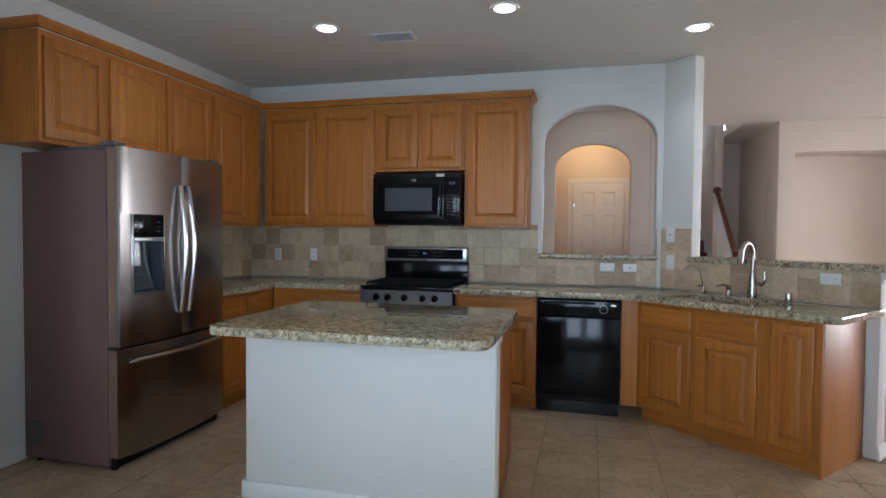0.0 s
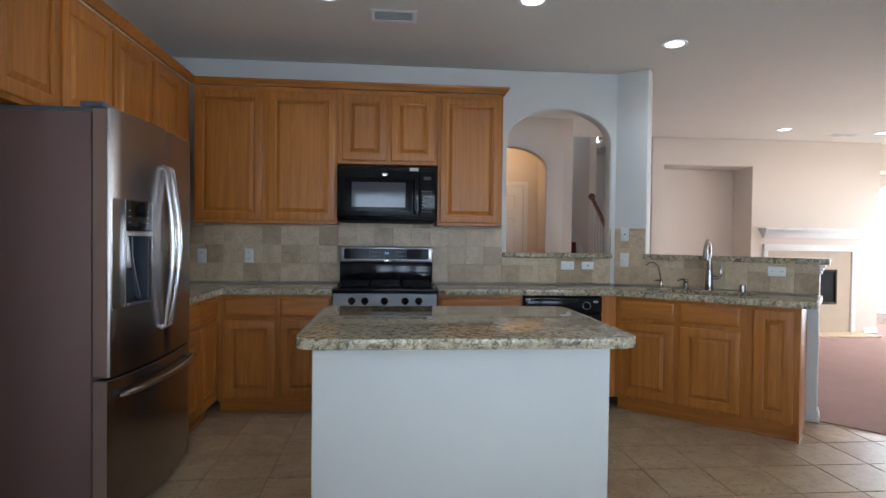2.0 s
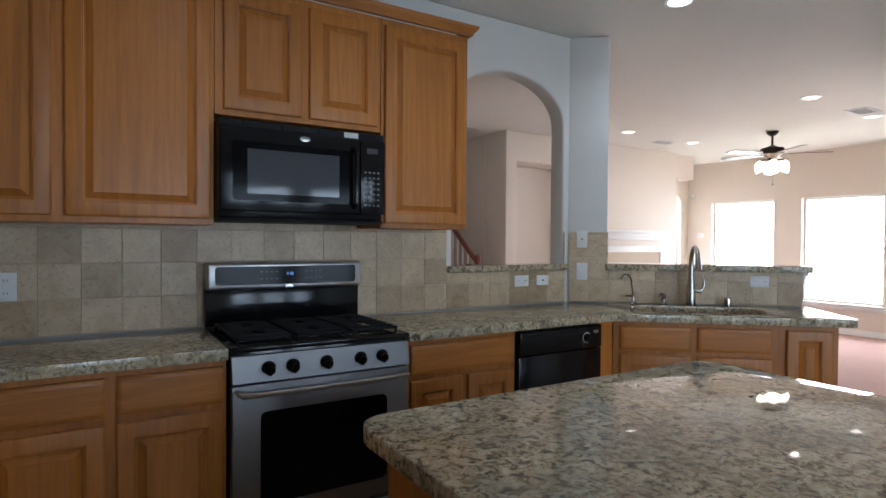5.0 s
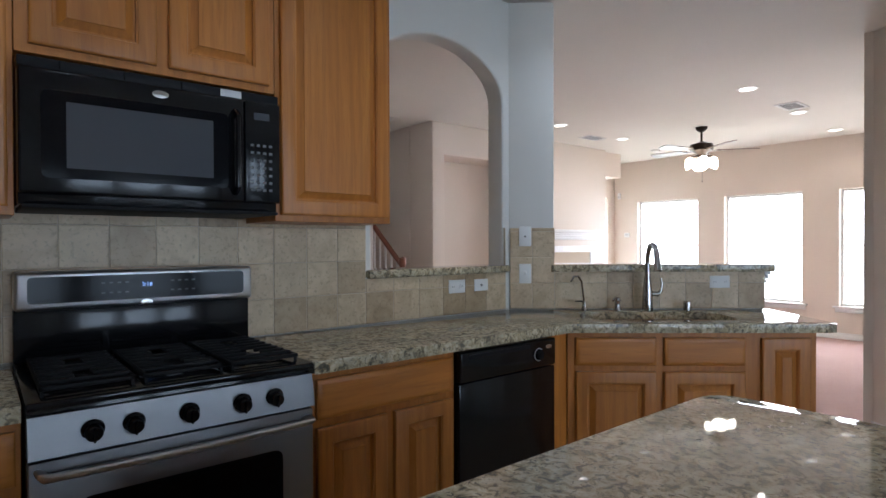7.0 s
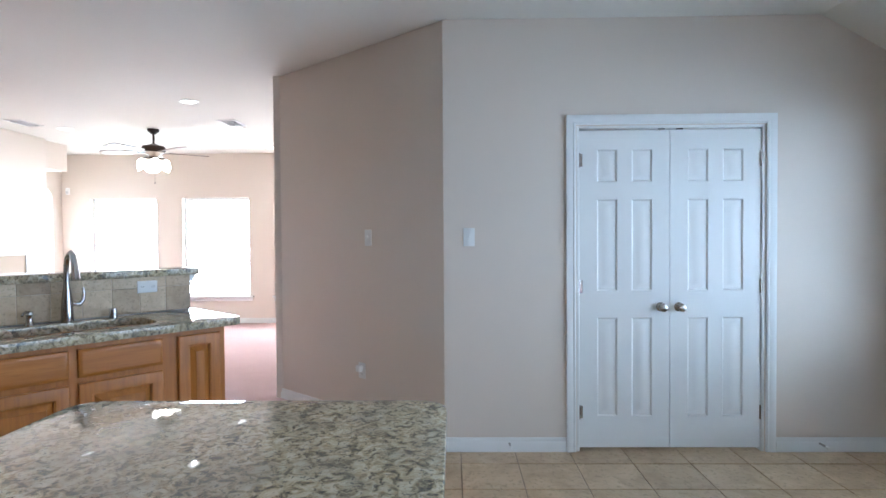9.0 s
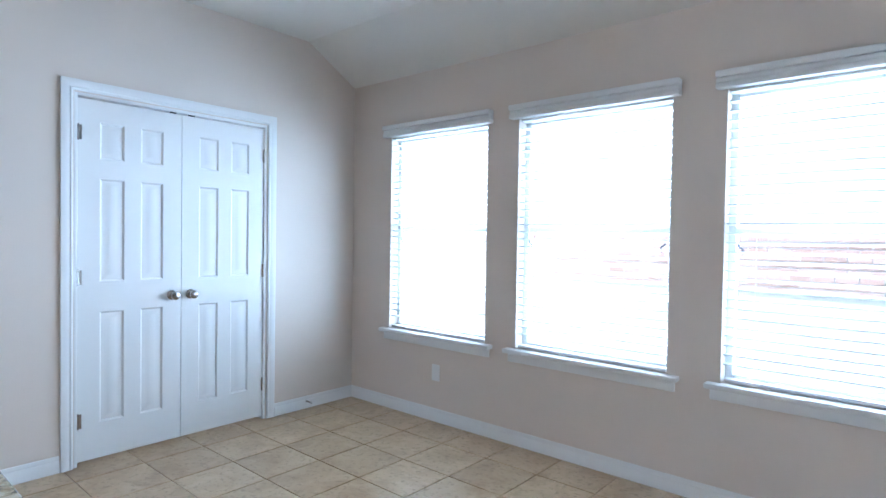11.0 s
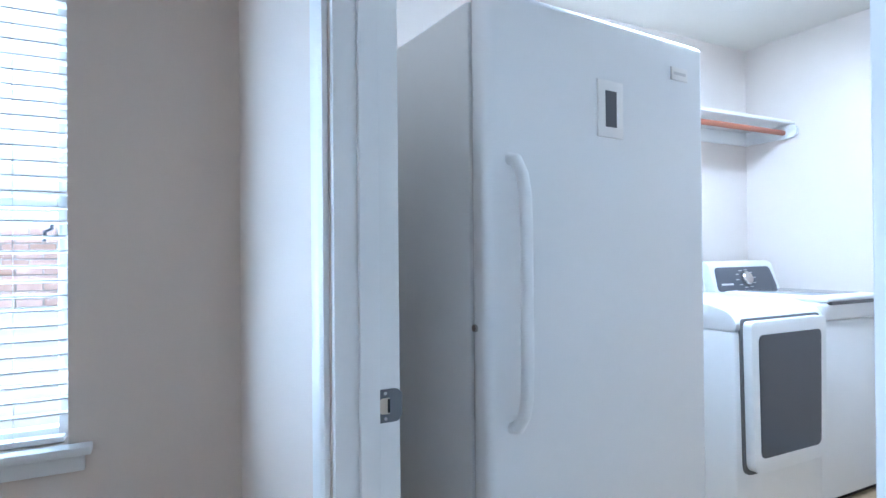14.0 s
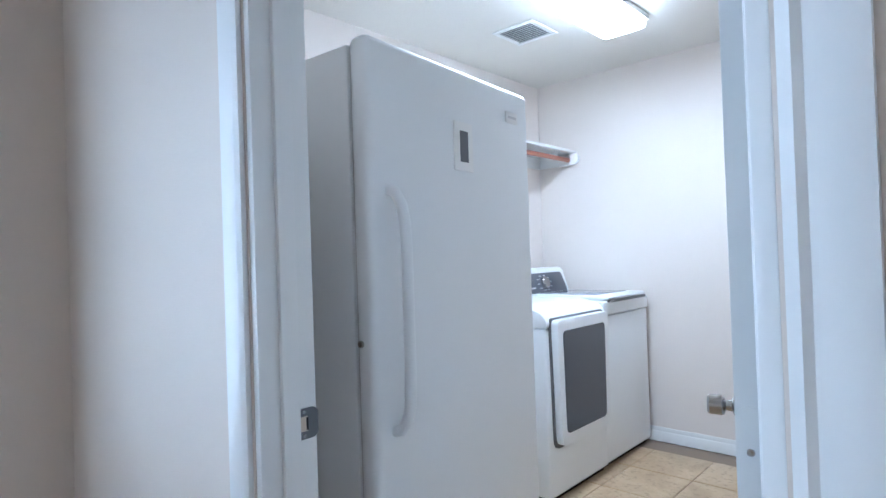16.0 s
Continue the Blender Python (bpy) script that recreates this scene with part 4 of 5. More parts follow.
# ---- wall plates ----
def outlet(at, kind="duplex", w=0.072, h=0.116, label="white wall outlet plate", on=None):
    th = thing("wall_outlet" if kind != "switch" else "light_switch", label, "outlet" if kind != "switch" else "switch", at)
    part("plate", box(-w / 2, w / 2, -0.006, 0, -h / 2, h / 2, 0.0025), M_WHITE, th)
    horizontal = w > h
    if kind == "duplex":
        for s in (-1, 1):
            cx, cz = (s * 0.03, 0) if horizontal else (0, s * 0.026)
            f = part("receptacle", turn(prism(rounded([(-0.017, -0.014), (0.017, -0.014), (0.017, 0.014), (-0.017, 0.014)], 0.009), 0, 0.0025), pose(cx, -0.006, cz, 90, 0, 0)), M_WHITE, th)
            for dx in (-0.006, 0.006):
                part("slot", box(cx + dx - 0.0012, cx + dx + 0.0012, -0.0092, -0.0086, cz - 0.004, cz + 0.005), M_INK, f)
    elif kind == "switch":
        part("toggle", box(-0.006, 0.006, -0.018, -0.006, -0.004, 0.014, 0.002), M_WHITE, th)
    elif kind == "jack":
        part("jack", turn(lathe([(0.006, 0), (0.005, 0.006), (0.002, 0.007)], 12), pose(0, -0.006, 0, 90)), M_INK, th)
    return th


TT = 0.012
for x, z in ((0.305, 1.13), (0.68, 1.135)):
    outlet(pose(x, -TT - 0.001, z), label="white outlet plate on the tile backsplash")
outlet(pose(TT + 0.001, -0.72, 1.105, 0, 0, 90), label="white outlet plate on the tile backsplash")
outlet(pose(3.355, -TT - 0.001, 1.075), w=0.116, h=0.072, label="white sideways outlet plate under the pass-through")
outlet(pose(3.535, -TT - 0.001, 1.075), "jack", w=0.105, h=0.066, label="white sideways blank plate under the pass-through")
pa = lambda s, z: pose(*ang(s, TT + 0.001), z, 0, 0, THETA)
outlet(pa(0.10, 1.35), "jack", label="white cable jack plate on the tile")
outlet(pa(0.10, 1.13), "switch", label="white switch plate on the tile")
outlet(pa(1.235, 1.08), w=0.116, h=0.072, label="white sideways outlet plate on the half wall")
outlet(pose(1.5375, -2.05, 0.61, 0, 0, -90), "blank", label="white outlet plate on the island side")
outlet(pose(PX - 0.001, -2.80, 1.37, 0, 0, -90), "switch", label="white switch plate beside the pantry doors")
outlet(pose(*jut(0.72, 0.001), 1.37, 0, 0, 180 + 49.7), "switch", label="white switch plate on the angled wall")
of = outlet(pose(*jut(0.80, 0.001), 0.40, 0, 0, 180 + 49.7), label="white outlet with a plugged-in air freshener")
part("air_freshener", box(-0.025, 0.025, -0.05, -0.009, -0.005, 0.045, 0.012), M_WHITE, of, "white plug-in air freshener")
outlet(pose(1.07, -5.449, 0.33, 0, 0, 180), label="white outlet plate below the windows")
outlet(pose(3.94, -5.449, 0.345, 0, 0, 180), "blank", label="white blank plate below the windows")

# ---- refrigerator ----
fr = thing("refrigerator", "stainless steel French-door refrigerator with a dark brown side", "refrigerator", pose(0, -2.338, 0, 0, 0, 90))
FW, FH, FD = 0.935, 1.815, 0.622
part("body", box(0, FW, -FD, -0.03, 0.025, FH - 0.02, 0.004), M_FRIDGE, fr, "dark brown painted cabinet")
part("top_cover", box(0.02, FW - 0.02, -FD - 0.04, -0.2, FH - 0.02, FH + 0.005, 0.006), M_PANEL, fr)


def fridge_door(x0, x1, z0, z1):
    """A slab whose face swells gently outwards."""
    bm, n = bmesh.new(), 10
    def bulge(x):
        return -FD - 0.077 - 0.036 * (1 - ((x - FW / 2) / (FW / 2)) ** 2)
    xs = [x0 + (x1 - x0) * i / n for i in range(n + 1)]
    out = [(x0, -FD - 0.008)] + [(x0, bulge(x0) + 0.012)] + [(x, bulge(x)) for x in xs if x0 + 0.008 < x < x1 - 0.008] + [(x1, bulge(x1) + 0.012), (x1, -FD - 0.008)]
    return prism(out, z0, z1, 0.005)


def dispenser_door(x0, x1, z0, z1, hx0, hx1, hz0, hz1):
    """The left door with a pocket for the dispenser, built in four bands round it."""
    bm = bmesh.new()
    def face(x):
        return -FD - 0.077 - 0.036 * (1 - ((x - FW / 2) / (FW / 2)) ** 2)
    def band(xa, xb, za, zb):
        xs = [xa + (xb - xa) * i / 6 for i in range(7)]
        ys = [face(x) for x in xs]
        if xa == x0:
            xs, ys = [x0, x0 + 0.004, x0 + 0.012] + xs[1:], [face(x0) + 0.012, face(x0) + 0.003, face(x0 + 0.012)] + ys[1:]
        if xb == x1:
            xs, ys = xs[:-1] + [x1 - 0.004, x1], ys[:-1] + [face(x1) + 0.001, face(x1) + 0.006]
        rings = []
        for z in (za, zb):
            rings.append([bm.verts.new((x, y, z)) for x, y in zip(xs, ys)] + [bm.verts.new((xb, -FD - 0.008, z)), bm.verts.new((xa, -FD - 0.008, z))])
        for i in range(len(rings[0])):
            j = (i + 1) % len(rings[0])
            bm.faces.new((rings[0][i], rings[0][j], rings[1][j], rings[1][i]))
        bm.faces.new(rings[0][::-1]), bm.faces.new(rings[1])
    band(x0, x1, z0, hz0)
    band(x0, x1, hz1, z1)
    band(x0, hx0, hz0, hz1)
    band(hx1, x1, hz0, hz1)
    return bm


HX0, HX1, HZ0, HZ1 = 0.085, 0.302, 0.985, 1.445
dl = part("left_door", dispenser_door(0.0, FW / 2 - 0.003, 0.70, FH, HX0, HX1, HZ0, HZ1), M_STEEL, fr)
dr = part("right_door", fridge_door(FW / 2 + 0.003, FW, 0.70, FH), M_STEEL, fr)
fz = part("freezer_drawer", fridge_door(0.0, FW, 0.075, 0.688), M_STEEL, fr)
for z0, z1 in ((0.70, FH), (0.075, 0.688)):
    part("door_edge", box(-0.0012, 0.0, -FD - 0.064, -FD - 0.009, z0 + 0.006, z1 - 0.006), M_EDGE, fr, "pale copper-toned door edge")
for s in (-1, 1):
    x = FW / 2 + s * 0.035
    pts = [(x, -FD - 0.109, 0.845), (x, -FD - 0.128, 0.852)] + [(x + s * 0.004 * math.sin(math.pi * i / 10), -FD - 0.132 - 0.036 * math.sin(math.pi * i / 10), 0.865 + 0.74 * i / 10) for i in range(11)] + [(x, -FD - 0.128, 1.618), (x, -FD - 0.109, 1.625)]
    part("handle", sweep(pts, [(0.011, 0.015)] * len(pts), 14), M_STEELH, dl if s < 0 else dr, "curved steel handle")
pts = [(0.07, -FD - 0.088, 0.612), (0.075, -FD - 0.118, 0.62)] + [(0.09 + 0.755 * i / 8, -FD - 0.126 - 0.034 * math.sin(math.pi * i / 8), 0.622) for i in range(9)] + [(0.86, -FD - 0.118, 0.62), (0.865, -FD - 0.088, 0.612)]
part("handle", sweep(pts, [(0.014, 0.011)] * len(pts), 12), M_STEELH, fz, "curved steel drawer handle")
part("lock_mark", box(FW / 2 + 0.012, FW / 2 + 0.024, -FD - 0.1165, -FD - 0.1135, 1.22, 1.25, 0.001), M_PANEL, dr)
# ice and water dispenser: a pocket with a sloping back under a black panel
yb, yf = -FD - 0.012, -FD - 0.0985
disp = part("dispenser", box(HX0 + 0.0005, HX1 - 0.0005, yb - 0.004, yb + 0.003, HZ0 + 0.0005, HZ1 - 0.0005), M_RECESS, dl, "bluish grey ice and water dispenser pocket")
for xa, xb in ((HX0 + 0.0005, HX0 + 0.004), (HX1 - 0.004, HX1 - 0.0005)):
    part("pocket_side", box(xa, xb, yb - 0.0045, yf + (0.014 if xa < 0.2 else -0.004), HZ0 + 0.001, 1.287), M_RECESS, disp)
sl = bmesh.new()
sv_ = [sl.verts.new(p) for p in ((HX0 + 0.005, yb - 0.005, 1.16), (HX1 - 0.005, yb - 0.005, 1.16), (HX1 - 0.005, yb - 0.034, 1.002), (HX0 + 0.005, yb - 0.034, 1.002), (HX0 + 0.005, yb - 0.0045, 1.002), (HX1 - 0.005, yb - 0.0045, 1.002))]
for q in ((0, 1, 2, 3), (0, 4, 5, 1), (3, 2, 5, 4), (0, 3, 4), (1, 5, 2)):
    sl.faces.new([sv_[i] for i in q])
part("sloping_back", sl, M_RECESS, disp)
DT = Matrix.Translation((HX0, -FD - 0.0985, 0)) @ Matrix.Rotation(radians(-4.6), 4, "Z")


def on_door(name, bm, material, parent, label=""):
    return part(name, turn(bm, DT), material, parent, label)


DWD = HX1 - HX0
on_door("control_panel", box(0.001, DWD - 0.001, -0.002, 0.03, 1.312, HZ1 - 0.001, 0.002), M_BLACK, disp, "glossy black control panel")
on_door("shelf_edge", box(0.0, DWD, -0.007, 0.05, 1.288, 1.311, 0.003), M_STEELB, disp)
on_door("frame", box(-0.004, 0.0, -0.003, 0.02, HZ0, HZ1, 0.001), M_STEELH, disp)
on_door("frame", box(DWD, DWD + 0.004, -0.003, 0.02, HZ0, HZ1, 0.001), M_STEELH, disp)
on_door("drip_tray", box(0.002, DWD - 0.002, -0.006, 0.075, HZ0 + 0.001, HZ0 + 0.016, 0.003), M_RECESS, disp)
on_door("ice_chute", lathe([(0.020, 1.286), (0.024, 1.26), (0.032, 1.155), (0.030, 1.15), (0.0, 1.152)], 20, (0.045, 0.035, 0)), M_STEELB, disp)
on_door("paddle", sweep([(0.10, 0.03, 1.285), (0.105, 0.03, 1.19), (0.135, 0.03, 1.10), (0.165, 0.028, 1.02), (0.17, 0.03, 1.005)], [(0.010, 0.006)] * 5, 10), M_PANEL, disp, "slim grey water paddle")
for i in range(3):
    for xa in (0.018, 0.168):
        on_door("legend", box(xa, xa + 0.018, -0.0032, -0.0022, 1.345 + i * 0.026, 1.3485 + i * 0.026), M_INK, disp)
part("vent_sticker", box(-0.002, -0.0002, -0.165, -0.045, 0.10, 0.25), M_STICKER, fr)
part("hinge_cover", box(0.01, 0.10, -FD - 0.045, -FD + 0.05, FH + 0.0055, FH + 0.028, 0.006), M_PANEL, fr)
part("hinge_cover", box(FW - 0.10, FW - 0.01, -FD - 0.045, -FD + 0.05, FH + 0.0055, FH + 0.028, 0.006), M_PANEL, fr)
part("toe_grille", box(0.02, FW - 0.02, -FD - 0.03, -0.1, 0.012, 0.0745), M_BLACKM, fr)
for x in (0.04, FW - 0.04):
    for y in (-FD - 0.005, -0.1):
        part("foot", tube((x, y, 0.0005), (x, y, 0.03), 0.02, n=12), M_BLACKM, fr)

# ---- gas range ----
RX, RW = 1.4225, 0.762
rg = thing("gas_range", "black and stainless steel gas range with five knobs", "stove", pose(RX, 0, 0))
part("body", box(0.002, RW - 0.002, -0.62, -0.03, 0.03, 0.90, 0.003), M_BLACK, rg)
part("cooktop", box(0, RW, -0.655, -0.03, 0.9005, 0.922, 0.006), M_BLACK, rg)
dd = part("oven_door", box(0.004, RW - 0.004, -0.655, -0.621, 0.225, 0.775, 0.006), M_STEELX, rg)
part("oven_window", turn(prism(rounded([(0.11, 0.30), (RW - 0.11, 0.30), (RW - 0.11, 0.665), (0.11, 0.665)], 0.03), 0, 0.003), pose(0, -0.655, 0, 90)), M_DARKGLASS, dd, "dark oven window")
pts = [(0.03, -0.657, 0.745), (0.035, -0.69, 0.745)] + [(0.05 + (RW - 0.10) * i / 8, -0.695 - 0.012 * math.sin(math.pi * i / 8), 0.745) for i in range(9)] + [(RW - 0.035, -0.69, 0.745), (RW - 0.03, -0.657, 0.745)]
part("door_handle", sweep(pts, [(0.011, 0.020)] * len(pts), 14), M_STEELB, dd, "wide steel handle")
part("drawer", box(0.004, RW - 0.004, -0.652, -0.621, 0.075, 0.215, 0.006), M_STEELX, rg)
part("drawer_lip", box(0.02, RW - 0.02, -0.662, -0.6525, 0.188, 0.212, 0.004), M_STEELB, rg)
part("kick_plate", box(0.02, RW - 0.02, -0.60, -0.1, 0.0, 0.07), M_BLACKM, rg)
cp = bmesh.new()
v = [cp.verts.new(p) for p in ((0.004, -0.668, 0.785), (RW - 0.004, -0.668, 0.785), (RW - 0.004, -0.645, 0.885), (0.004, -0.645, 0.885), (0.004, -0.621, 0.785), (RW - 0.004, -0.621, 0.785), (RW - 0.004, -0.621, 0.885), (0.004, -0.621, 0.885))]
for q in ((0, 1, 2, 3), (7, 6, 5, 4), (0, 4, 5, 1), (1, 5, 6, 2), (2, 6, 7, 3), (3, 7, 4, 0)):
    cp.faces.new([v[i] for i in q])
cpo = part("control_panel", cp, M_STEELX, rg, "brushed steel control panel")
for x in (0.14, 0.235, 0.375, 0.525, 0.625):
    kb = part("knob", turn(lathe([(0.028, 0), (0.027, 0.006), (0.022, 0.010), (0.021, 0.028), (0.018, 0.033), (0.0, 0.034)], 22), pose(x, -0.657, 0.835, 90 + 13)), M_BLACK, cpo, "black plastic knob")
    part("pointer", turn(box(-0.003, 0.003, -0.019, 0.019, 0.03, 0.04, 0.0015), pose(x, -0.657, 0.835, 90 + 13)), M_BLACK, kb)
# backguard
bg = part("backguard", box(0.0, RW, -0.075, -0.014, 0.925, 1.10, 0.005), M_BLACK, rg)
part("backguard_panel", box(0.0, RW, -0.115, -0.016, 1.095, 1.222, 0.012, 3), M_STEELB, rg, "brushed steel backguard")
gl = part("display_panel", turn(prism(rounded([(0.035, 1.118), (RW - 0.035, 1.118), (RW - 0.035, 1.205), (0.035, 1.205)], 0.016), 0, 0.002), pose(0, -0.1152, 0, 90)), M_DARKGLASS, rg)
write_on("clock_digits", "3:18", 0.02, pose(0.382, -0.1176, 1.168, 90), M_LCD, gl)
for i in range(4):
    for j in range(2):
        for x in (0.24, 0.46):
            part("legend", box(x + i * 0.024, x + 0.012 + i * 0.024, -0.1178, -0.1173, 1.142 + j * 0.034, 1.147 + j * 0.034), M_INK, gl)
part("badge", turn(lathe([(0.022, 0), (0.02, 0.002), (0.0, 0.003)], 20), pose(RW / 2, -0.1151, 1.106, 90) @ Matrix.Diagonal((1, 0.42, 1, 1))), M_CHROME, rg)
# grates and burners
for gx in (0.03, 0.27, 0.51):
    gr = bmesh.new()
    w, y0, y1, z = 0.222, -0.60, -0.12, 0.948
    for a in ((gx, gx + 0.012, y0, y1), (gx + w - 0.012, gx + w, y0, y1), (gx, gx + w, y0, y0 + 0.012), (gx, gx + w, y1 - 0.012, y1), (gx, gx + w, -0.366, -0.354)):
        add_box(gr, a[0], a[1], a[2], a[3], z - 0.012, z, 0.003)
    for k in range(1, 9):
        yk = y0 + (y1 - y0) * k / 9
        for xa, xb in ((gx + 0.006, gx + w * 0.40), (gx + w * 0.60, gx + w - 0.006)) if k in (2, 3, 6, 7) else ((gx + 0.006, gx + w - 0.006),):
            add_box(gr, xa, xb, yk - 0.005, yk + 0.005, z - 0.008, z + 0.005, 0.002)
    for fx in (gx + 0.004, gx + w - 0.012):
        for fy in (y0 + 0.002, y1 - 0.012):
            add_box(gr, fx, fx + 0.008, fy, fy + 0.008, 0.922, z - 0.01)
    part("grate", gr, M_BLACKM, rg, "black cast-iron grate")
for x, y, r in ((0.14, -0.48, 0.045), (0.14, -0.24, 0.038), (0.38, -0.36, 0.05), (0.62, -0.48, 0.05), (0.62, -0.24, 0.034)):
    part("burner", lathe([(r, 0.9225), (r, 0.932), (r * 0.8, 0.938), (0.0, 0.939)], 22, (x, y, 0)), M_BLACKM, rg)

# ---- microwave ----
mw = thing("microwave", "black over-range microwave oven under the cabinet", "microwave", pose(RX, 0, 0))
MZ0, MZ1 = 1.425, 1.845
part("body", box(0.002, RW - 0.002, -0.365, -0.02, MZ0, MZ1 - 0.002, 0.004), M_BLACK, mw)
part("vent_grille", box(0.002, RW - 0.002, -0.385, -0.366, MZ1 - 0.034, MZ1 - 0.003, 0.004), M_BLACKM, mw)
for i in range(4):
    part("grille_bar", box(0.10 + i * 0.165, 0.104 + i * 0.165, -0.388, -0.3855, MZ1 - 0.03, MZ1 - 0.006), M_BLACK, mw)
part("label", box(0.555, 0.625, -0.3895, -0.3875, MZ1 - 0.032, MZ1 - 0.008), M_PRINT, mw, "white paper label")
dm = part("door", box(0.002, 0.632, -0.40, -0.366, MZ0 + 0.03, MZ1 - 0.036, 0.008, 3), M_BLACK, mw)
part("door_frame", turn(prism(rounded([(0.055, MZ0 + 0.075), (0.575, MZ0 + 0.075), (0.575, MZ1 - 0.095), (0.055, MZ1 - 0.095)], 0.02), 0, 0.004), pose(0, -0.400, 0, 90)), M_DARKGLASS, dm)
part("door_window", box(0.115, 0.525, -0.4055, -0.4042, MZ0 + 0.105, MZ1 - 0.125), M_GREYGLASS, dm, "grey mesh door window")
part("handle", sweep([(0.602, -0.402, MZ0 + 0.06), (0.602, -0.428, MZ0 + 0.08), (0.602, -0.43, MZ0 + 0.2), (0.602, -0.428, MZ1 - 0.1), (0.602, -0.402, MZ1 - 0.08)], [(0.012, 0.008)] * 5, 12), M_BLACK, dm)
kp = part("control_panel", box(0.634, RW - 0.002, -0.40, -0.366, MZ0 + 0.03, MZ1 - 0.036, 0.006), M_BLACK, mw)
part("display", box(0.665, 0.72, -0.4015, -0.4002, MZ1 - 0.10, MZ1 - 0.075), M_GREYGLASS, kp)
for r in range(7):
    for c in range(4):
        part("key", box(0.652 + c * 0.022, 0.664 + c * 0.022, -0.4012, -0.4002, MZ0 + 0.07 + r * 0.026, MZ0 + 0.079 + r * 0.026), M_INK, kp)
part("badge", turn(lathe([(0.026, 0), (0.024, 0.003), (0.0, 0.004)], 20), pose(0.365, -0.400, MZ1 - 0.062, 90) @ Matrix.Diagonal((1, 0.5, 1, 1))), M_CHROME, mw)
part("bottom_vent", box(0.01, RW - 0.01, -0.40, -0.03, MZ0 - 0.012, MZ0 - 0.0005, 0.004), M_BLACKM, mw)

# ---- dishwasher ----
dw = thing("dishwasher", "black built-in dishwasher with a round dial", "dishwasher", pose(2.836, 0, 0))
part("body", box(0.004, 0.602, -0.58, -0.03, 0.1, 0.868), M_BLACKM, dw)
dwd = part("door", box(0.004, 0.602, -0.625, -0.581, 0.15, 0.735, 0.006), M_BLACK, dw)
dwp = part("control_panel", box(0.004, 0.602, -0.632, -0.581, 0.738, 0.866, 0.010, 3), M_BLACK, dw)
part("handle_recess", box(0.05, 0.42, -0.6345, -0.6322, 0.835, 0.852), M_BLACKM, dwp)
part("dial", turn(lathe([(0.026, 0), (0.024, 0.012), (0.02, 0.016), (0.0, 0.017)], 22), pose(0.48, -0.632, 0.80, 90)), M_BLACK, dwp)
part("dial_ring", turn(lathe([(0.030, 0), (0.030, 0.0012), (0.027, 0.0014), (0.027, 0.0)], 26), pose(0.48, -0.6322, 0.80, 90)), M_PRINT, dwp)
part("badge", turn(lathe([(0.022, 0), (0.02, 0.002), (0.0, 0.003)], 18), pose(0.55, -0.632, 0.83, 90) @ Matrix.Diagonal((1, 0.5, 1, 1))), M_CHROME, dwp)
part("kick_plate", box(0.01, 0.596, -0.56, -0.5, 0.001, 0.145), M_BLACK, dw)


# ---- ceiling fixtures ----
def downlight(x, y, z, material, label):
    th = thing("recessed_light", label, "light", pose(x, y, z), "recessed ceiling lights")
    part("trim_ring", turn(lathe([(0.062, 0.0), (0.068, -0.006), (0.088, -0.008), (0.092, -0.002), (0.092, -0.0005)], 32), pose(0, 0, 0)), M_WHITE, th)
    part("lens", lathe([(0.0, -0.0095), (0.062, -0.0095), (0.064, -0.0065), (0.0, -0.006)], 28), material, th, "glowing lens")
    return th


for x, y in DOWNLIGHTS:
    downlight(x, y, CEIL, M_BULB, "lit white recessed kitchen ceiling light")
for x, y in LIVING_LIGHTS:
    downlight(x, y, CEIL, M_BULBW, "lit warm recessed living room ceiling light")


def vent(x, y, z, w, d, label, rz=0):
    th = thing("ceiling_vent", label, "vent", pose(x, y, z, 0, 0, rz))
    fr_ = bmesh.new()
    for a in ((-w / 2, w / 2, -d / 2, -d / 2 + 0.03), (-w / 2, w / 2, d / 2 - 0.03, d / 2), (-w / 2, -w / 2 + 0.03, -d / 2 + 0.03, d / 2 - 0.03), (w / 2 - 0.03, w / 2, -d / 2 + 0.03, d / 2 - 0.03)):
        add_box(fr_, a[0], a[1], a[2], a[3], -0.008, -0.0005, 0.003)
    part("frame", fr_, M_WHITE, th)
    # flat grey sheet stands in for the shaded hollow behind the slats
    part("shade_sheet", box(-w / 2 + 0.02, w / 2 - 0.02, -d / 2 + 0.02, d / 2 - 0.02, -0.003, -0.001), M_VENTB, th)
    n = int((d - 0.06) / 0.022)
    sl = mesh_of("slat", turn(box(-w / 2 + 0.03, w / 2 - 0.03, -0.006, 0.006, -0.0008, 0.0008), pose(0, 0, 0, 40)), M_WHITE)
    for i in range(n):
        o = new("slat", sl)
        o.parent, o.matrix_local = th, pose(0, -d / 2 + 0.04 + i * 0.022, -0.009)
    return th


vent(1.845, -1.055, CEIL, 0.30, 0.20, "white metal ceiling air vent")
vent(7.93, -0.09, CEIL, 0.36, 0.22, "white metal ceiling air vent")
vent(7.80, 2.30, CEIL, 0.36, 0.22, "white metal ceiling air vent")
vent(-1.45, -5.12, LC, 0.26, 0.26, "white laundry exhaust vent", 90)
solo("smoke_detector", lathe([(0.065, -0.0005), (0.065, -0.02), (0.05, -0.032), (0.0, -0.033)], 24), M_WHITE, "round white smoke detector on the ceiling", "detector", at=pose(9.4, 2.3, CEIL))

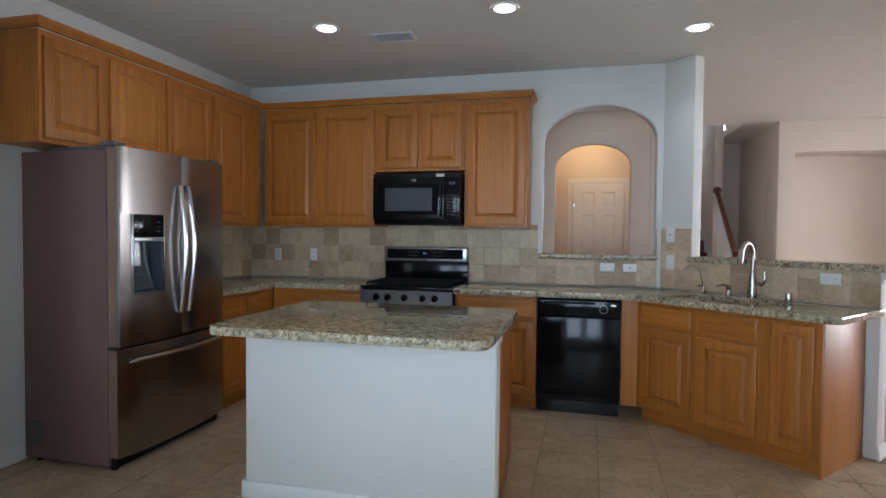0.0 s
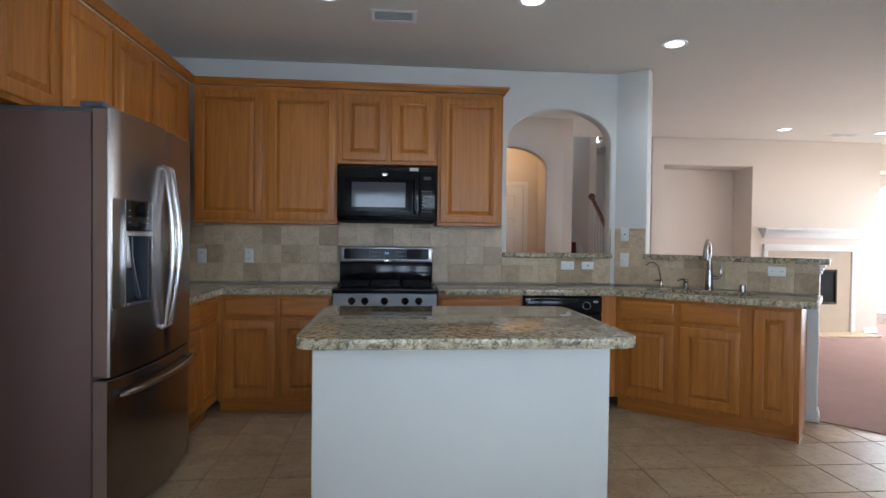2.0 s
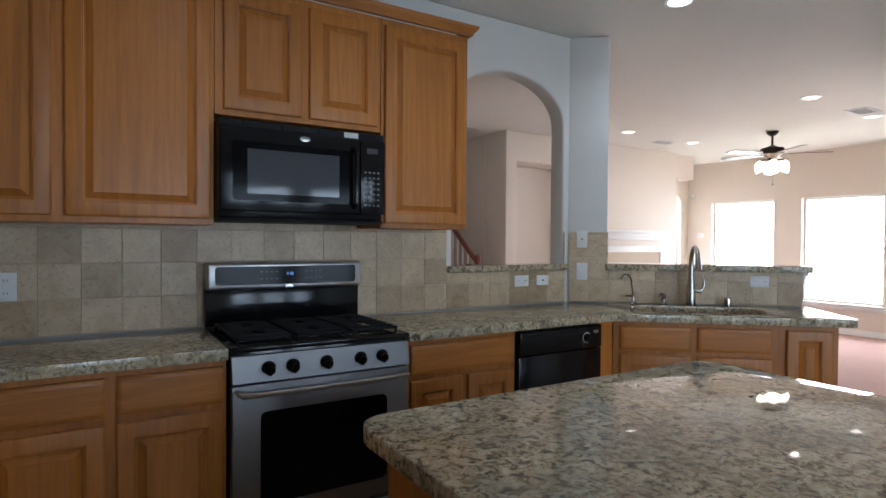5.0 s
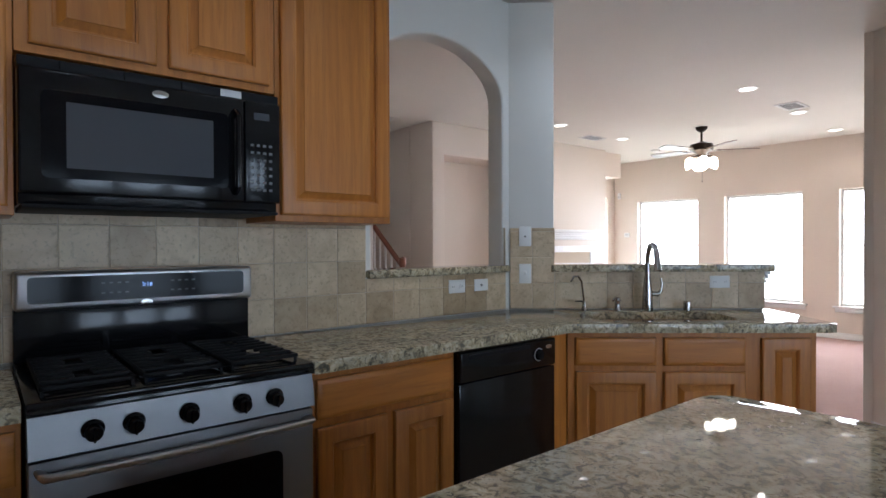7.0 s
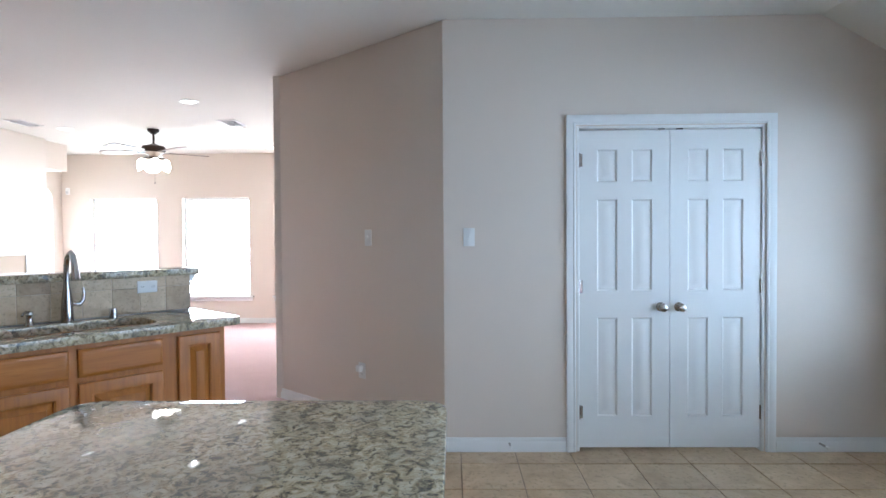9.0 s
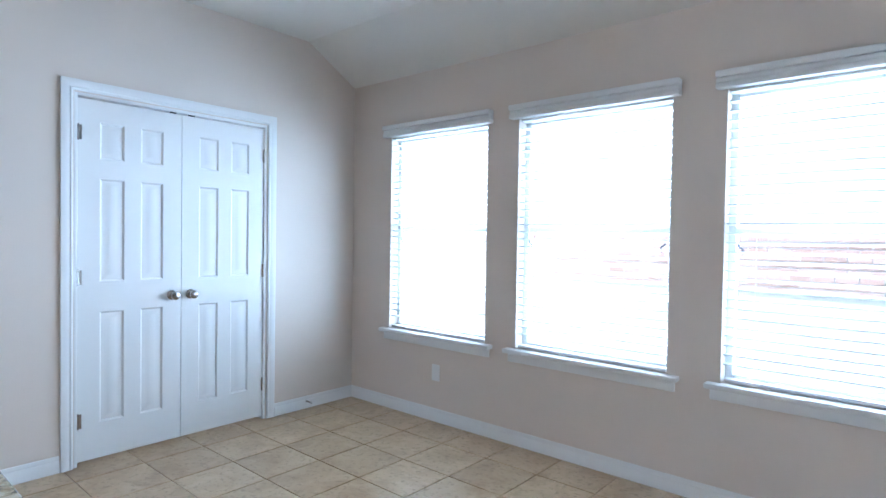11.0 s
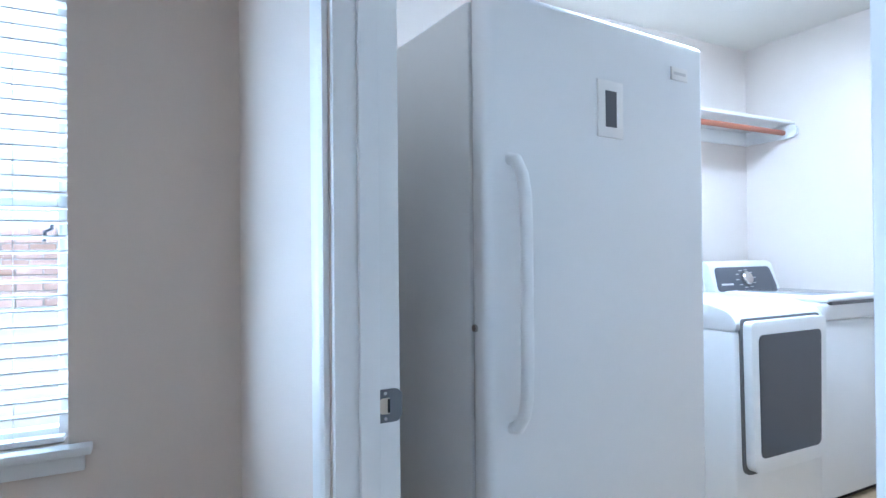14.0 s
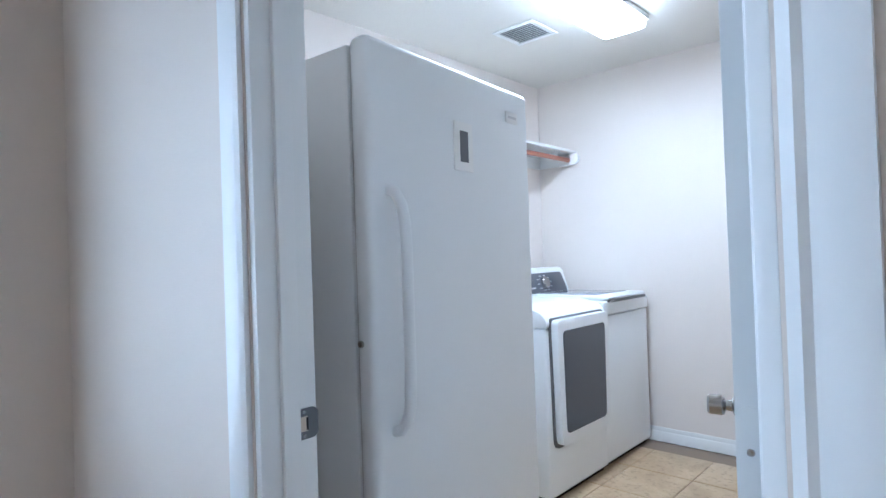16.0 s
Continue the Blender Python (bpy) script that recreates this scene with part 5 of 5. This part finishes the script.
# ---- ceiling fan ----
fan = thing("ceiling_fan", "bronze ceiling fan with pale blades and lit shades", "fan", pose(8.27, 1.03, CEIL))
part("canopy", lathe([(0.07, -0.0005), (0.065, -0.03), (0.03, -0.06), (0.014, -0.065)], 24), M_BRONZE, fan)
part("downrod", tube((0, 0, -0.06), (0, 0, -0.2), 0.013, n=12), M_BRONZE, fan)
part("motor", lathe([(0.03, -0.18), (0.07, -0.2), (0.13, -0.215), (0.14, -0.25), (0.13, -0.29), (0.08, -0.315), (0.05, -0.34), (0.05, -0.37)], 28), M_BRONZE, fan)
for i in range(5):
    m = pose(0, 0, -0.285, 0, 0, 20 + 72 * i)
    b_ = part("blade", turn(prism(rounded([(0.18, -0.055), (0.64, -0.07), (0.66, 0.0), (0.64, 0.07), (0.18, 0.055)], 0.03), -0.004, 0.004), m @ pose(0, 0, 0, 10)), M_BLADE, fan, "pale wooden blade")
    part("blade_iron", turn(box(0.11, 0.22, -0.02, 0.02, -0.008, -0.0045, 0.002), m @ pose(0, 0, 0, 10)), M_BRONZE, b_)
for i in range(4):
    a = radians(35 + 90 * i)
    c, s_ = math.cos(a), math.sin(a)
    part("arm", sweep([(0.04 * c, 0.04 * s_, -0.355), (0.11 * c, 0.11 * s_, -0.36), (0.155 * c, 0.155 * s_, -0.38)], 0.009, 8), M_BRONZE, fan)
    part("shade", turn(lathe([(0.026, 0), (0.04, -0.015), (0.075, -0.06), (0.09, -0.115), (0.085, -0.118), (0.06, -0.075), (0.0, -0.05)], 20), Matrix.Translation((0.16 * c, 0.16 * s_, -0.382)) @ Matrix.Rotation(radians(32), 4, Vector((-s_, c, 0)))), M_SHADE, fan, "glowing frosted glass shade")
part("pull_chain", tube((0.02, 0.0, -0.37), (0.02, 0.0, -0.66), 0.0015, n=6), M_BRONZE, fan)
part("chain_pull", lathe([(0.0, 0), (0.008, 0.006), (0.008, 0.018), (0.0, 0.024)], 10, (0.02, 0, -0.68)), M_BRONZE, fan)

# ---- fireplace ----
fp = thing("fireplace", "gas fireplace with a white mantel and tan tile surround", "fireplace", pose(7.0, 2.798, 0))
mt = bmesh.new()
for o, z0, z1 in ((0.05, 1.36, 1.40), (0.09, 1.40, 1.43), (0.12, 1.43, 1.455), (0.17, 1.455, 1.50)):
    add_box(mt, -0.01 + (0.17 - o) * 0.5, 1.57 + 0.04 - (0.17 - o) * 0.5, -o, -0.0005, z0, z1, 0.006)
part("mantel", mt, M_TRIM, fp, "white moulded mantel shelf")
sr = bmesh.new()
add_box(sr, 0.06, 0.13, -0.03, -0.0005, 0.008, 1.25, 0.006)
add_box(sr, 1.40, 1.47, -0.03, -0.0005, 0.008, 1.25, 0.006)
add_box(sr, 0.06, 1.47, -0.034, -0.0005, 1.18, 1.27, 0.006)
part("surround", sr, M_TRIM, fp, "white painted surround")
tiles = part("tile_face", upright(rect(0.13, 1.40, 0.008, 1.18), 0.012, [rect(0.60, 1.18, 0.42, 0.92)]), M_GROUTW, fp)
tiles.matrix_local = pose(0, -0.0145, 0)
fb = part("firebox", box(0.59, 1.19, -0.0125, -0.001, 0.41, 0.93), M_BLACKM, fp, "black firebox")
ff = bmesh.new()
for a in ((0.60, 1.18, 0.42, 0.445), (0.60, 1.18, 0.895, 0.92), (0.60, 0.625, 0.445, 0.895), (1.155, 1.18, 0.445, 0.895)):
    add_box(ff, a[0], a[1], -0.03, -0.013, a[2], a[3], 0.003)
part("firebox_frame", ff, M_BRONZE, fb)
solo("hearth", box(6.98, 8.55, 2.40, 2.76, 0.009, 0.03, 0.006), M_TRAV, "low tan tile hearth before the fireplace", "hearth")

# ---- stairs ----
stc = thing("staircase", "straight staircase carpeted in dark red", "stairs", pose(0, 0, 0))
for i in range(15):
    part("step", box(3.972, 4.928, 2.95 + i * 0.262, 2.95 + (i + 1) * 0.262 + 0.02, 0.009 if i == 0 else i * 0.18, (i + 1) * 0.18, 0.02), M_STAIR, stc)
for x in (3.973, 4.912):
    sk_ = bmesh.new()
    pr = [(2.9, 0.009), (2.95 + 15 * 0.262, 15 * 0.18), (2.95 + 15 * 0.262, 15 * 0.18 + 0.26), (2.9, 0.27)]
    part("skirt_board", turn(turn(prism([(p[0], p[1]) for p in pr], 0, 0.015), UP), pose(x + 0.015, 0, 0, 0, 0, 90)), M_TRIM, stc, "white skirt board")
rl = thing("stair_railing", "red-brown wooden handrail on white balusters", "railing", pose(0, 0, 0))
part("newel", lathe([(0.04, 0.009), (0.04, 0.9), (0.028, 0.93), (0.045, 0.99), (0.03, 1.05), (0.044, 1.09), (0.04, 1.15), (0.0, 1.17)], 18, (4.975, 2.78, 0)), M_RAIL, rl, "turned newel post")
part("handrail", sweep([(4.975, 2.80, 1.08), (4.975, 2.95, 1.19), (4.975, 3.88, 1.93), (4.975, 3.93, 1.97)], [(0.03, 0.032)] * 4, 12), M_RAIL, rl, "red-brown handrail")
part("rosette", turn(lathe([(0.055, 0), (0.055, 0.012), (0.04, 0.02), (0.0, 0.021)], 20), pose(4.975, 3.948, 1.985, 90)), M_RAIL, rl)
for i in range(9):
    y = 2.88 + i * 0.118
    part("baluster", lathe([(0.014, max(0.009, (y - 2.95) * 0.68 + 0.18)), (0.010, (y - 2.95) * 0.78 + 0.6), (0.014, (y - 2.95) * 0.79 + 1.16)], 10, (4.975, y, 0)), M_TRIM, rl, "white baluster")
part("stringer", turn(turn(prism([(2.86, 0.009), (3.95, 0.009), (3.95, 0.95), (2.95, 0.22), (2.86, 0.22)], 0, 0.03), UP), pose(4.991, 0, 0, 0, 0, 90)), M_TRIM, rl)

# ---- laundry ----
FZX1, FZX0, FZY = 0.285, -0.515, -4.492
fzr = thing("upright_freezer", "tall white upright freezer with a long handle", "freezer", pose(FZX0, FZY, 0, 0, 0, 4.8))
FZW, FZH = FZX1 - FZX0, 1.795
part("body", box(0.002, FZW - 0.002, -0.70, -0.07, 0.03, FZH - 0.014, 0.008), M_ENAMEL, fzr)
fd = part("door", box(0, FZW, -0.066, 0.0, 0.06, FZH, 0.022, 4), M_ENAMEL, fzr)
part("gasket", box(0.012, FZW - 0.012, -0.0695, -0.0665, 0.07, FZH - 0.02), M_PRINT, fzr)
hx = FZW - 0.068
pts = [(hx, -0.002, 1.405), (hx, 0.02, 1.40), (hx, 0.042, 1.365), (hx, 0.052, 1.32), (hx, 0.055, 1.25), (hx, 0.055, 1.10), (hx, 0.055, 0.95), (hx, 0.052, 0.87), (hx, 0.042, 0.83), (hx, 0.02, 0.798), (hx, -0.002, 0.793)]
part("handle", sweep(pts, [0.0145] * 11, 16), M_ENAMEL, fd, "long white bow handle")
dsp = part("thermostat_plate", box(0.358, 0.452, 0.0005, 0.006, 1.485, 1.632, 0.002), M_WHITE, fd)
part("screen", box(0.385, 0.425, 0.0062, 0.0075, 1.512, 1.605), M_PANEL, dsp)
bdg = part("badge", box(0.085, 0.158, 0.0005, 0.006, 1.675, 1.712, 0.002), M_WHITE, fd)
part("badge_mark", box(0.095, 0.148, 0.0061, 0.0066, 1.690, 1.698), M_PRINT, bdg)
part("lock", turn(lathe([(0.009, 0), (0.008, 0.006), (0.005, 0.007), (0.0, 0.004)], 16), pose(FZW, -0.045, 1.02, 0, 90)), M_CHROME, fd)
part("toe_grille", box(0.02, FZW - 0.02, -0.7, -0.08, 0.001, 0.03), M_BLACKM, fzr)


def machine(name, label, x1, depth_front, w=0.60):
    th = thing(name, label, name, pose(x1 - w, depth_front, 0))
    part("body", box(0, w, -0.70, -0.012, 0.03, 0.86, 0.012, 3), M_ENAMEL, th)
    part("base", box(0.01, w - 0.01, -0.68, -0.04, 0.001, 0.03), M_BLACKM, th)
    return th


# dryer: swept front top, glass door
dy = machine("dryer", "white front-loading dryer with a dark glass door", -1.165, -4.86)
w = 0.60
top = prism(rounded([(-0.70, 0.86), (-0.012, 0.86), (0.0, 0.885), (-0.03, 0.935), (-0.14, 0.965), (-0.56, 0.965), (-0.70, 0.965)], [0, 0.01, 0.02, 0.03, 0.05, 0, 0]), 0, w, 0.01)
part("top", turn(top, Matrix(((0, 0, 1, 0), (1, 0, 0, 0), (0, 1, 0, 0), (0, 0, 0, 1)))), M_ENAMEL, dy)
ddr = part("door", turn(prism(rounded([(0.055, 0.28), (w - 0.055, 0.28), (w - 0.04, 0.90), (0.04, 0.90)], [0.05, 0.05, 0.03, 0.03]), 0, 0.045, 0.012), pose(0, 0.034, 0, 90)), M_ENAMEL, dy, "white door frame")
ddr.matrix_local = pose(0, 0, 0)
part("door_glass", turn(prism(rounded([(0.095, 0.34), (w - 0.095, 0.34), (w - 0.085, 0.845), (0.085, 0.845)], [0.03] * 4), 0, 0.003), pose(0, 0.037, 0, 90)), M_GREYGLASS, ddr, "dark tinted door glass")
# dark plate behind the door; its rim paints the shade in the gap
part("gap_shade_plate", turn(prism(rounded([(0.04, 0.265), (w - 0.04, 0.265), (w - 0.025, 0.91), (0.025, 0.91)], [0.05, 0.05, 0.03, 0.03]), 0, 0.01), pose(0, -0.004, 0, 90)), M_INK, dy)
con = prism(rounded([(-0.70, 0.967), (-0.60, 0.967), (-0.635, 1.11), (-0.66, 1.125), (-0.70, 1.125)], [0, 0.01, 0.02, 0.01, 0]), 0.02, w - 0.02, 0.008)
part("console", turn(con, Matrix(((0, 0, 1, 0), (1, 0, 0, 0), (0, 1, 0, 0), (0, 0, 0, 1)))), M_ENAMEL, dy)
# washer: glass lid
ws = machine("washer", "white top-loading washing machine with a glass lid", -1.768, -4.87)
part("top", box(0, w, -0.70, -0.002, 0.862, 0.945, 0.014, 3), M_ENAMEL, ws)
lid = part("lid", box(0.045, w - 0.045, -0.53, 0.004, 0.9455, 0.972, 0.012, 3), M_ENAMEL, ws)
part("lid_glass", box(0.10, w - 0.10, -0.49, -0.10, 0.9722, 0.975, 0.001), M_GREYLID, lid, "grey tinted lid glass")
part("lid_grip", box(0.06, w - 0.06, -0.012, 0.012, 0.935, 0.952, 0.005), M_STEELX, lid)
for t_, dz, px in ((ws, -0.018, 0.0),):
    con = prism(rounded([(-0.70, 0.946), (-0.555, 0.946), (-0.61, 1.115), (-0.64, 1.13), (-0.70, 1.13)], [0, 0.01, 0.02, 0.01, 0]), 0.02, w - 0.02, 0.008)
    cn = part("console", turn(con, Matrix(((0, 0, 1, 0), (1, 0, 0, 0), (0, 1, 0, 0), (0, 0, 0, 1)))), M_ENAMEL, t_)
    tilt = pose(w / 2, -0.582, 1.03, 90 - 18, 0, 180)
    fp_ = part("control_panel", turn(prism(rounded([(-0.26, -0.07), (0.26, -0.07), (0.24, 0.07), (-0.24, 0.07)], 0.03), 0.0, 0.004, 0.001), tilt), M_PANEL, cn, "dark grey control panel")
    part("dial", turn(lathe([(0.042, 0.004), (0.04, 0.02), (0.034, 0.026), (0.0, 0.027)], 26), tilt), M_CHROME, fp_, "silver dial")
    for i in range(10):
        a = radians(150 - i * 36)
        part("legend", turn(box(0.075 * math.cos(a) - 0.014, 0.075 * math.cos(a) + 0.014, 0.052 * math.sin(a) - 0.002, 0.052 * math.sin(a) + 0.002, 0.0042, 0.0048), tilt), M_PRINT, fp_)
    part("lock_legend", turn(box(-0.22, -0.12, -0.035, -0.025, 0.0042, 0.0048), tilt), M_PRINT, fp_)

sh = thing("laundry_shelf", "white wall shelf with a red-brown hanging rod", "shelf", pose(0, 0, 0))
part("board", box(LXW + 0.002, -0.2, LYS + 0.002, LYS + 0.31, 1.93, 1.948, 0.003), M_TRIM, sh)
part("wall_cleat", box(LXW + 0.002, -0.2, LYS + 0.002, LYS + 0.02, 1.85, 1.929, 0.003), M_TRIM, sh)
part("end_cleat", turn(turn(prism([(LYS + 0.022, 1.85), (LYS + 0.31, 1.85), (LYS + 0.34, 1.87), (LYS + 0.34, 1.91), (LYS + 0.315, 1.929), (LYS + 0.022, 1.929)], 0, 0.018, 0.002), UP), pose(LXW + 0.0195, 0, 0, 0, 0, 90)), M_TRIM, sh)
part("hanging_rod", tube((LXW + 0.02, LYS + 0.26, 1.885), (-0.25, LYS + 0.26, 1.885), 0.016, n=16), M_MAPLE, sh, "red-brown rod")
part("rod_bracket", sweep([(-1.2, LYS + 0.03, 1.83), (-1.2, LYS + 0.2, 1.89), (-1.2, LYS + 0.25, 1.865), (-1.2, LYS + 0.282, 1.89)], 0.008, 8), M_WHITE, sh)

lf_ = thing("laundry_light", "lit fluorescent ceiling light with a wrap diffuser", "light", pose(-1.11, -4.66, LC))
part("housing", box(-0.62, 0.62, -0.125, 0.125, -0.03, -0.0005, 0.004), M_WHITE, lf_)
part("diffuser", box(-0.60, 0.60, -0.12, 0.12, -0.08, -0.0305, 0.02, 3), M_TUBE, lf_, "glowing acrylic diffuser")

# spring door stops on the pantry baseboard
for y in (-3.05, -5.0):
    ds = thing("door_stop", "white-tipped spring door stop on the baseboard", "door stop", pose(PX - 0.016, y, 0.055, 0, -90))
    part("spring", lathe([(0.008, 0), (0.006, 0.01), (0.006, 0.06)], 10), M_CHROME, ds)
    part("tip", lathe([(0.008, 0.06), (0.008, 0.075), (0.005, 0.08)], 10), M_WHITE, ds)
th_ = thing("thermostat", "small white thermostat on the living room wall", "thermostat", pose(10.298, 3.36, 1.45, 0, 0, -90))
part("case", box(-0.05, 0.05, -0.025, 0, -0.04, 0.04, 0.008), M_WHITE, th_)
part("screen", box(-0.03, 0.03, -0.0265, -0.0252, -0.01, 0.025), M_PRINT, th_)
sn = thing("alarm_sensor", "small white corner alarm sensor", "sensor", pose(10.285, 3.50, 2.15, 0, 0, -90))
part("case", box(-0.03, 0.03, -0.04, 0, -0.055, 0.055, 0.012), M_WHITE, sn)
part("lens", box(-0.02, 0.02, -0.0425, -0.0402, -0.04, 0.0), M_PRINT, sn)
rg_ = thing("floor_register", "tan metal floor register in the carpet", "vent", pose(8.9, 1.9, 0.0085))
part("frame", box(-0.16, 0.16, -0.07, 0.07, 0, 0.006, 0.002), M_BRONZE, rg_)

# ---- outside: a brick neighbour and its fence ----
nb = thing("neighbor_house", "red brick neighbouring house wall", "house", pose(0, -9.6, -0.35))
part("wall", box(-8, 14, -4, -0.02, 0, 6.5), M_MORTAR, nb)
part("roof", turn(prism([(-4.6, 6.5), (0.45, 6.5), (0.45, 6.62), (-2.0, 8.2), (-4.6, 8.2)], -8.5, 14.5), Matrix(((0, 0, 1, 0), (1, 0, 0, 0), (0, 1, 0, 0), (0, 0, 0, 1)))), M_PANEL, nb)

# ---- backsplash tiles, floor tiles, bricks: the many pieces last ----
PITCH = 0.1525
tile_meshes = {}


def tile_at(parent, m, w, h):
    key = (round(w, 3), round(h, 3))
    if key not in tile_meshes:
        tile_meshes[key] = mesh_of("tile", bevel_tile(w - 0.0022, h - 0.0022, TT, 0.002), M_TRAV, False)
    o = new("tile", tile_meshes[key])
    o.parent, o.matrix_local = parent, m
    return o


def splash(name, at, x0, x1, z0, z1, skip=None, label="beige tumbled travertine backsplash"):
    base_ = tagged(new(name, mesh_of(name, box(x0, x1, -0.0095, -0.001, z0, z1), M_GROUTW)), label=label, kind="structure")
    base_.matrix_world = at
    n = max(1, round((x1 - x0) / PITCH))
    tw = (x1 - x0) / n
    rows_ = []
    z = z0
    while z < z1 - 0.02:
        rows_.append((z, min(z + PITCH, z1)))
        z += PITCH
    for a, b in rows_:
        for i in range(n):
            xa, xb = x0 + i * tw, x0 + (i + 1) * tw
            if skip and skip(xa, xb, a, b):
                continue
            tile_at(base_, pose((xa + xb) / 2, 0, (a + b) / 2), tw, b - a)


splash("backsplash_north", pose(0, 0, 0), 0.013, 2.78, CT1 + 0.002, UZ0 + 0.03)
splash("backsplash_under_arch", pose(0, 0, 0), 2.781, AX - 0.03, CT1 + 0.002, 1.1395)
splash("backsplash_beside_arch", pose(0, 0, 0), 3.732, AX - 0.03, 1.183, 1.40)
splash("backsplash_west", pose(0, 0, 0, 0, 0, 90), -1.39, -0.014, CT1 + 0.002, UZ0)
splash("backsplash_pier", ANGLED, 0.012, 0.274, CT1 + 0.002, 1.40)
splash("backsplash_half", ANGLED, 0.275, 1.498, CT1 + 0.002, 1.1395)

# floor tiles
FP = 0.345
floor_ob = bpy.data.objects["floor"]


def inside(px, py):
    if (py < -5.44 and px > 0.6) or px > PX - 0.005:
        if not (px > PX - 0.005 and py > -2.64 and (px - PX) * math.sin(radians(49.7)) - (py + 2.64) * math.cos(radians(49.7)) < 0):
            return False
    if px < LX - 0.0 and py < -3.12:
        return LXW < px and -5.67 < py < -3.2
    if px < 0.0 or py > -0.02:
        return False
    (ax, ay), (bx, by) = EDGE_A, EDGE_B
    if (bx - ax) * (py - ay) - (by - ay) * (px - ax) > 0 and px > 4.6:
        return False
    if px > AX and (px - AX) * math.sin(radians(-THETA)) - (-py) * math.cos(radians(-THETA)) > 0 and px < 4.9:
        return False
    return True


def tile_bm(w, d):
    bm = bmesh.new()
    b, t = 0.003, 0.006
    lo = [bm.verts.new((x * w / 2, y * d / 2, -t)) for x, y in ((-1, -1), (1, -1), (1, 1), (-1, 1))]
    mi = [bm.verts.new((x * w / 2, y * d / 2, -0.0012)) for x, y in ((-1, -1), (1, -1), (1, 1), (-1, 1))]
    hi = [bm.verts.new((x * (w / 2 - b), y * (d / 2 - b), 0)) for x, y in ((-1, -1), (1, -1), (1, 1), (-1, 1))]
    for a, c in ((lo, mi), (mi, hi)):
        for j in range(4):
            bm.faces.new((a[j], a[(j + 1) % 4], c[(j + 1) % 4], c[j]))
    bm.faces.new(hi)
    return bm


ft = mesh_of("tile", tile_bm(FP - 0.005, FP - 0.005), M_FLOOR, False)
count = 0
for i in range(-10, 16):
    for j in range(-13, 5):
        x, y = 0.861 + (i + 0.5) * FP, -1.36 + (j + 0.5) * FP
        corners = [(x + sx * FP * 0.48, y + sy * FP * 0.48) for sx in (-1, 1) for sy in (-1, 1)]
        if not any(inside(*c) for c in corners):
            continue
        if count < 300 and x > -2.4:
            o = new("tile", ft)
            o.parent, o.matrix_local = floor_ob, pose(x, y, 0)
            count += 1

# bricks of the neighbour's wall
bk = mesh_of("brick", add_box(bmesh.new(), -0.097, 0.097, -0.012, 0.0, -0.029, 0.029, 0.003, 1), M_BRICK, False)
for r in range(10):
    for c in range(30):
        o = new("brick", bk)
        o.parent, o.matrix_local = nb, pose(0.3 + c * 0.207 + (r % 2) * 0.1035, 0.0, 1.12 + r * 0.072)
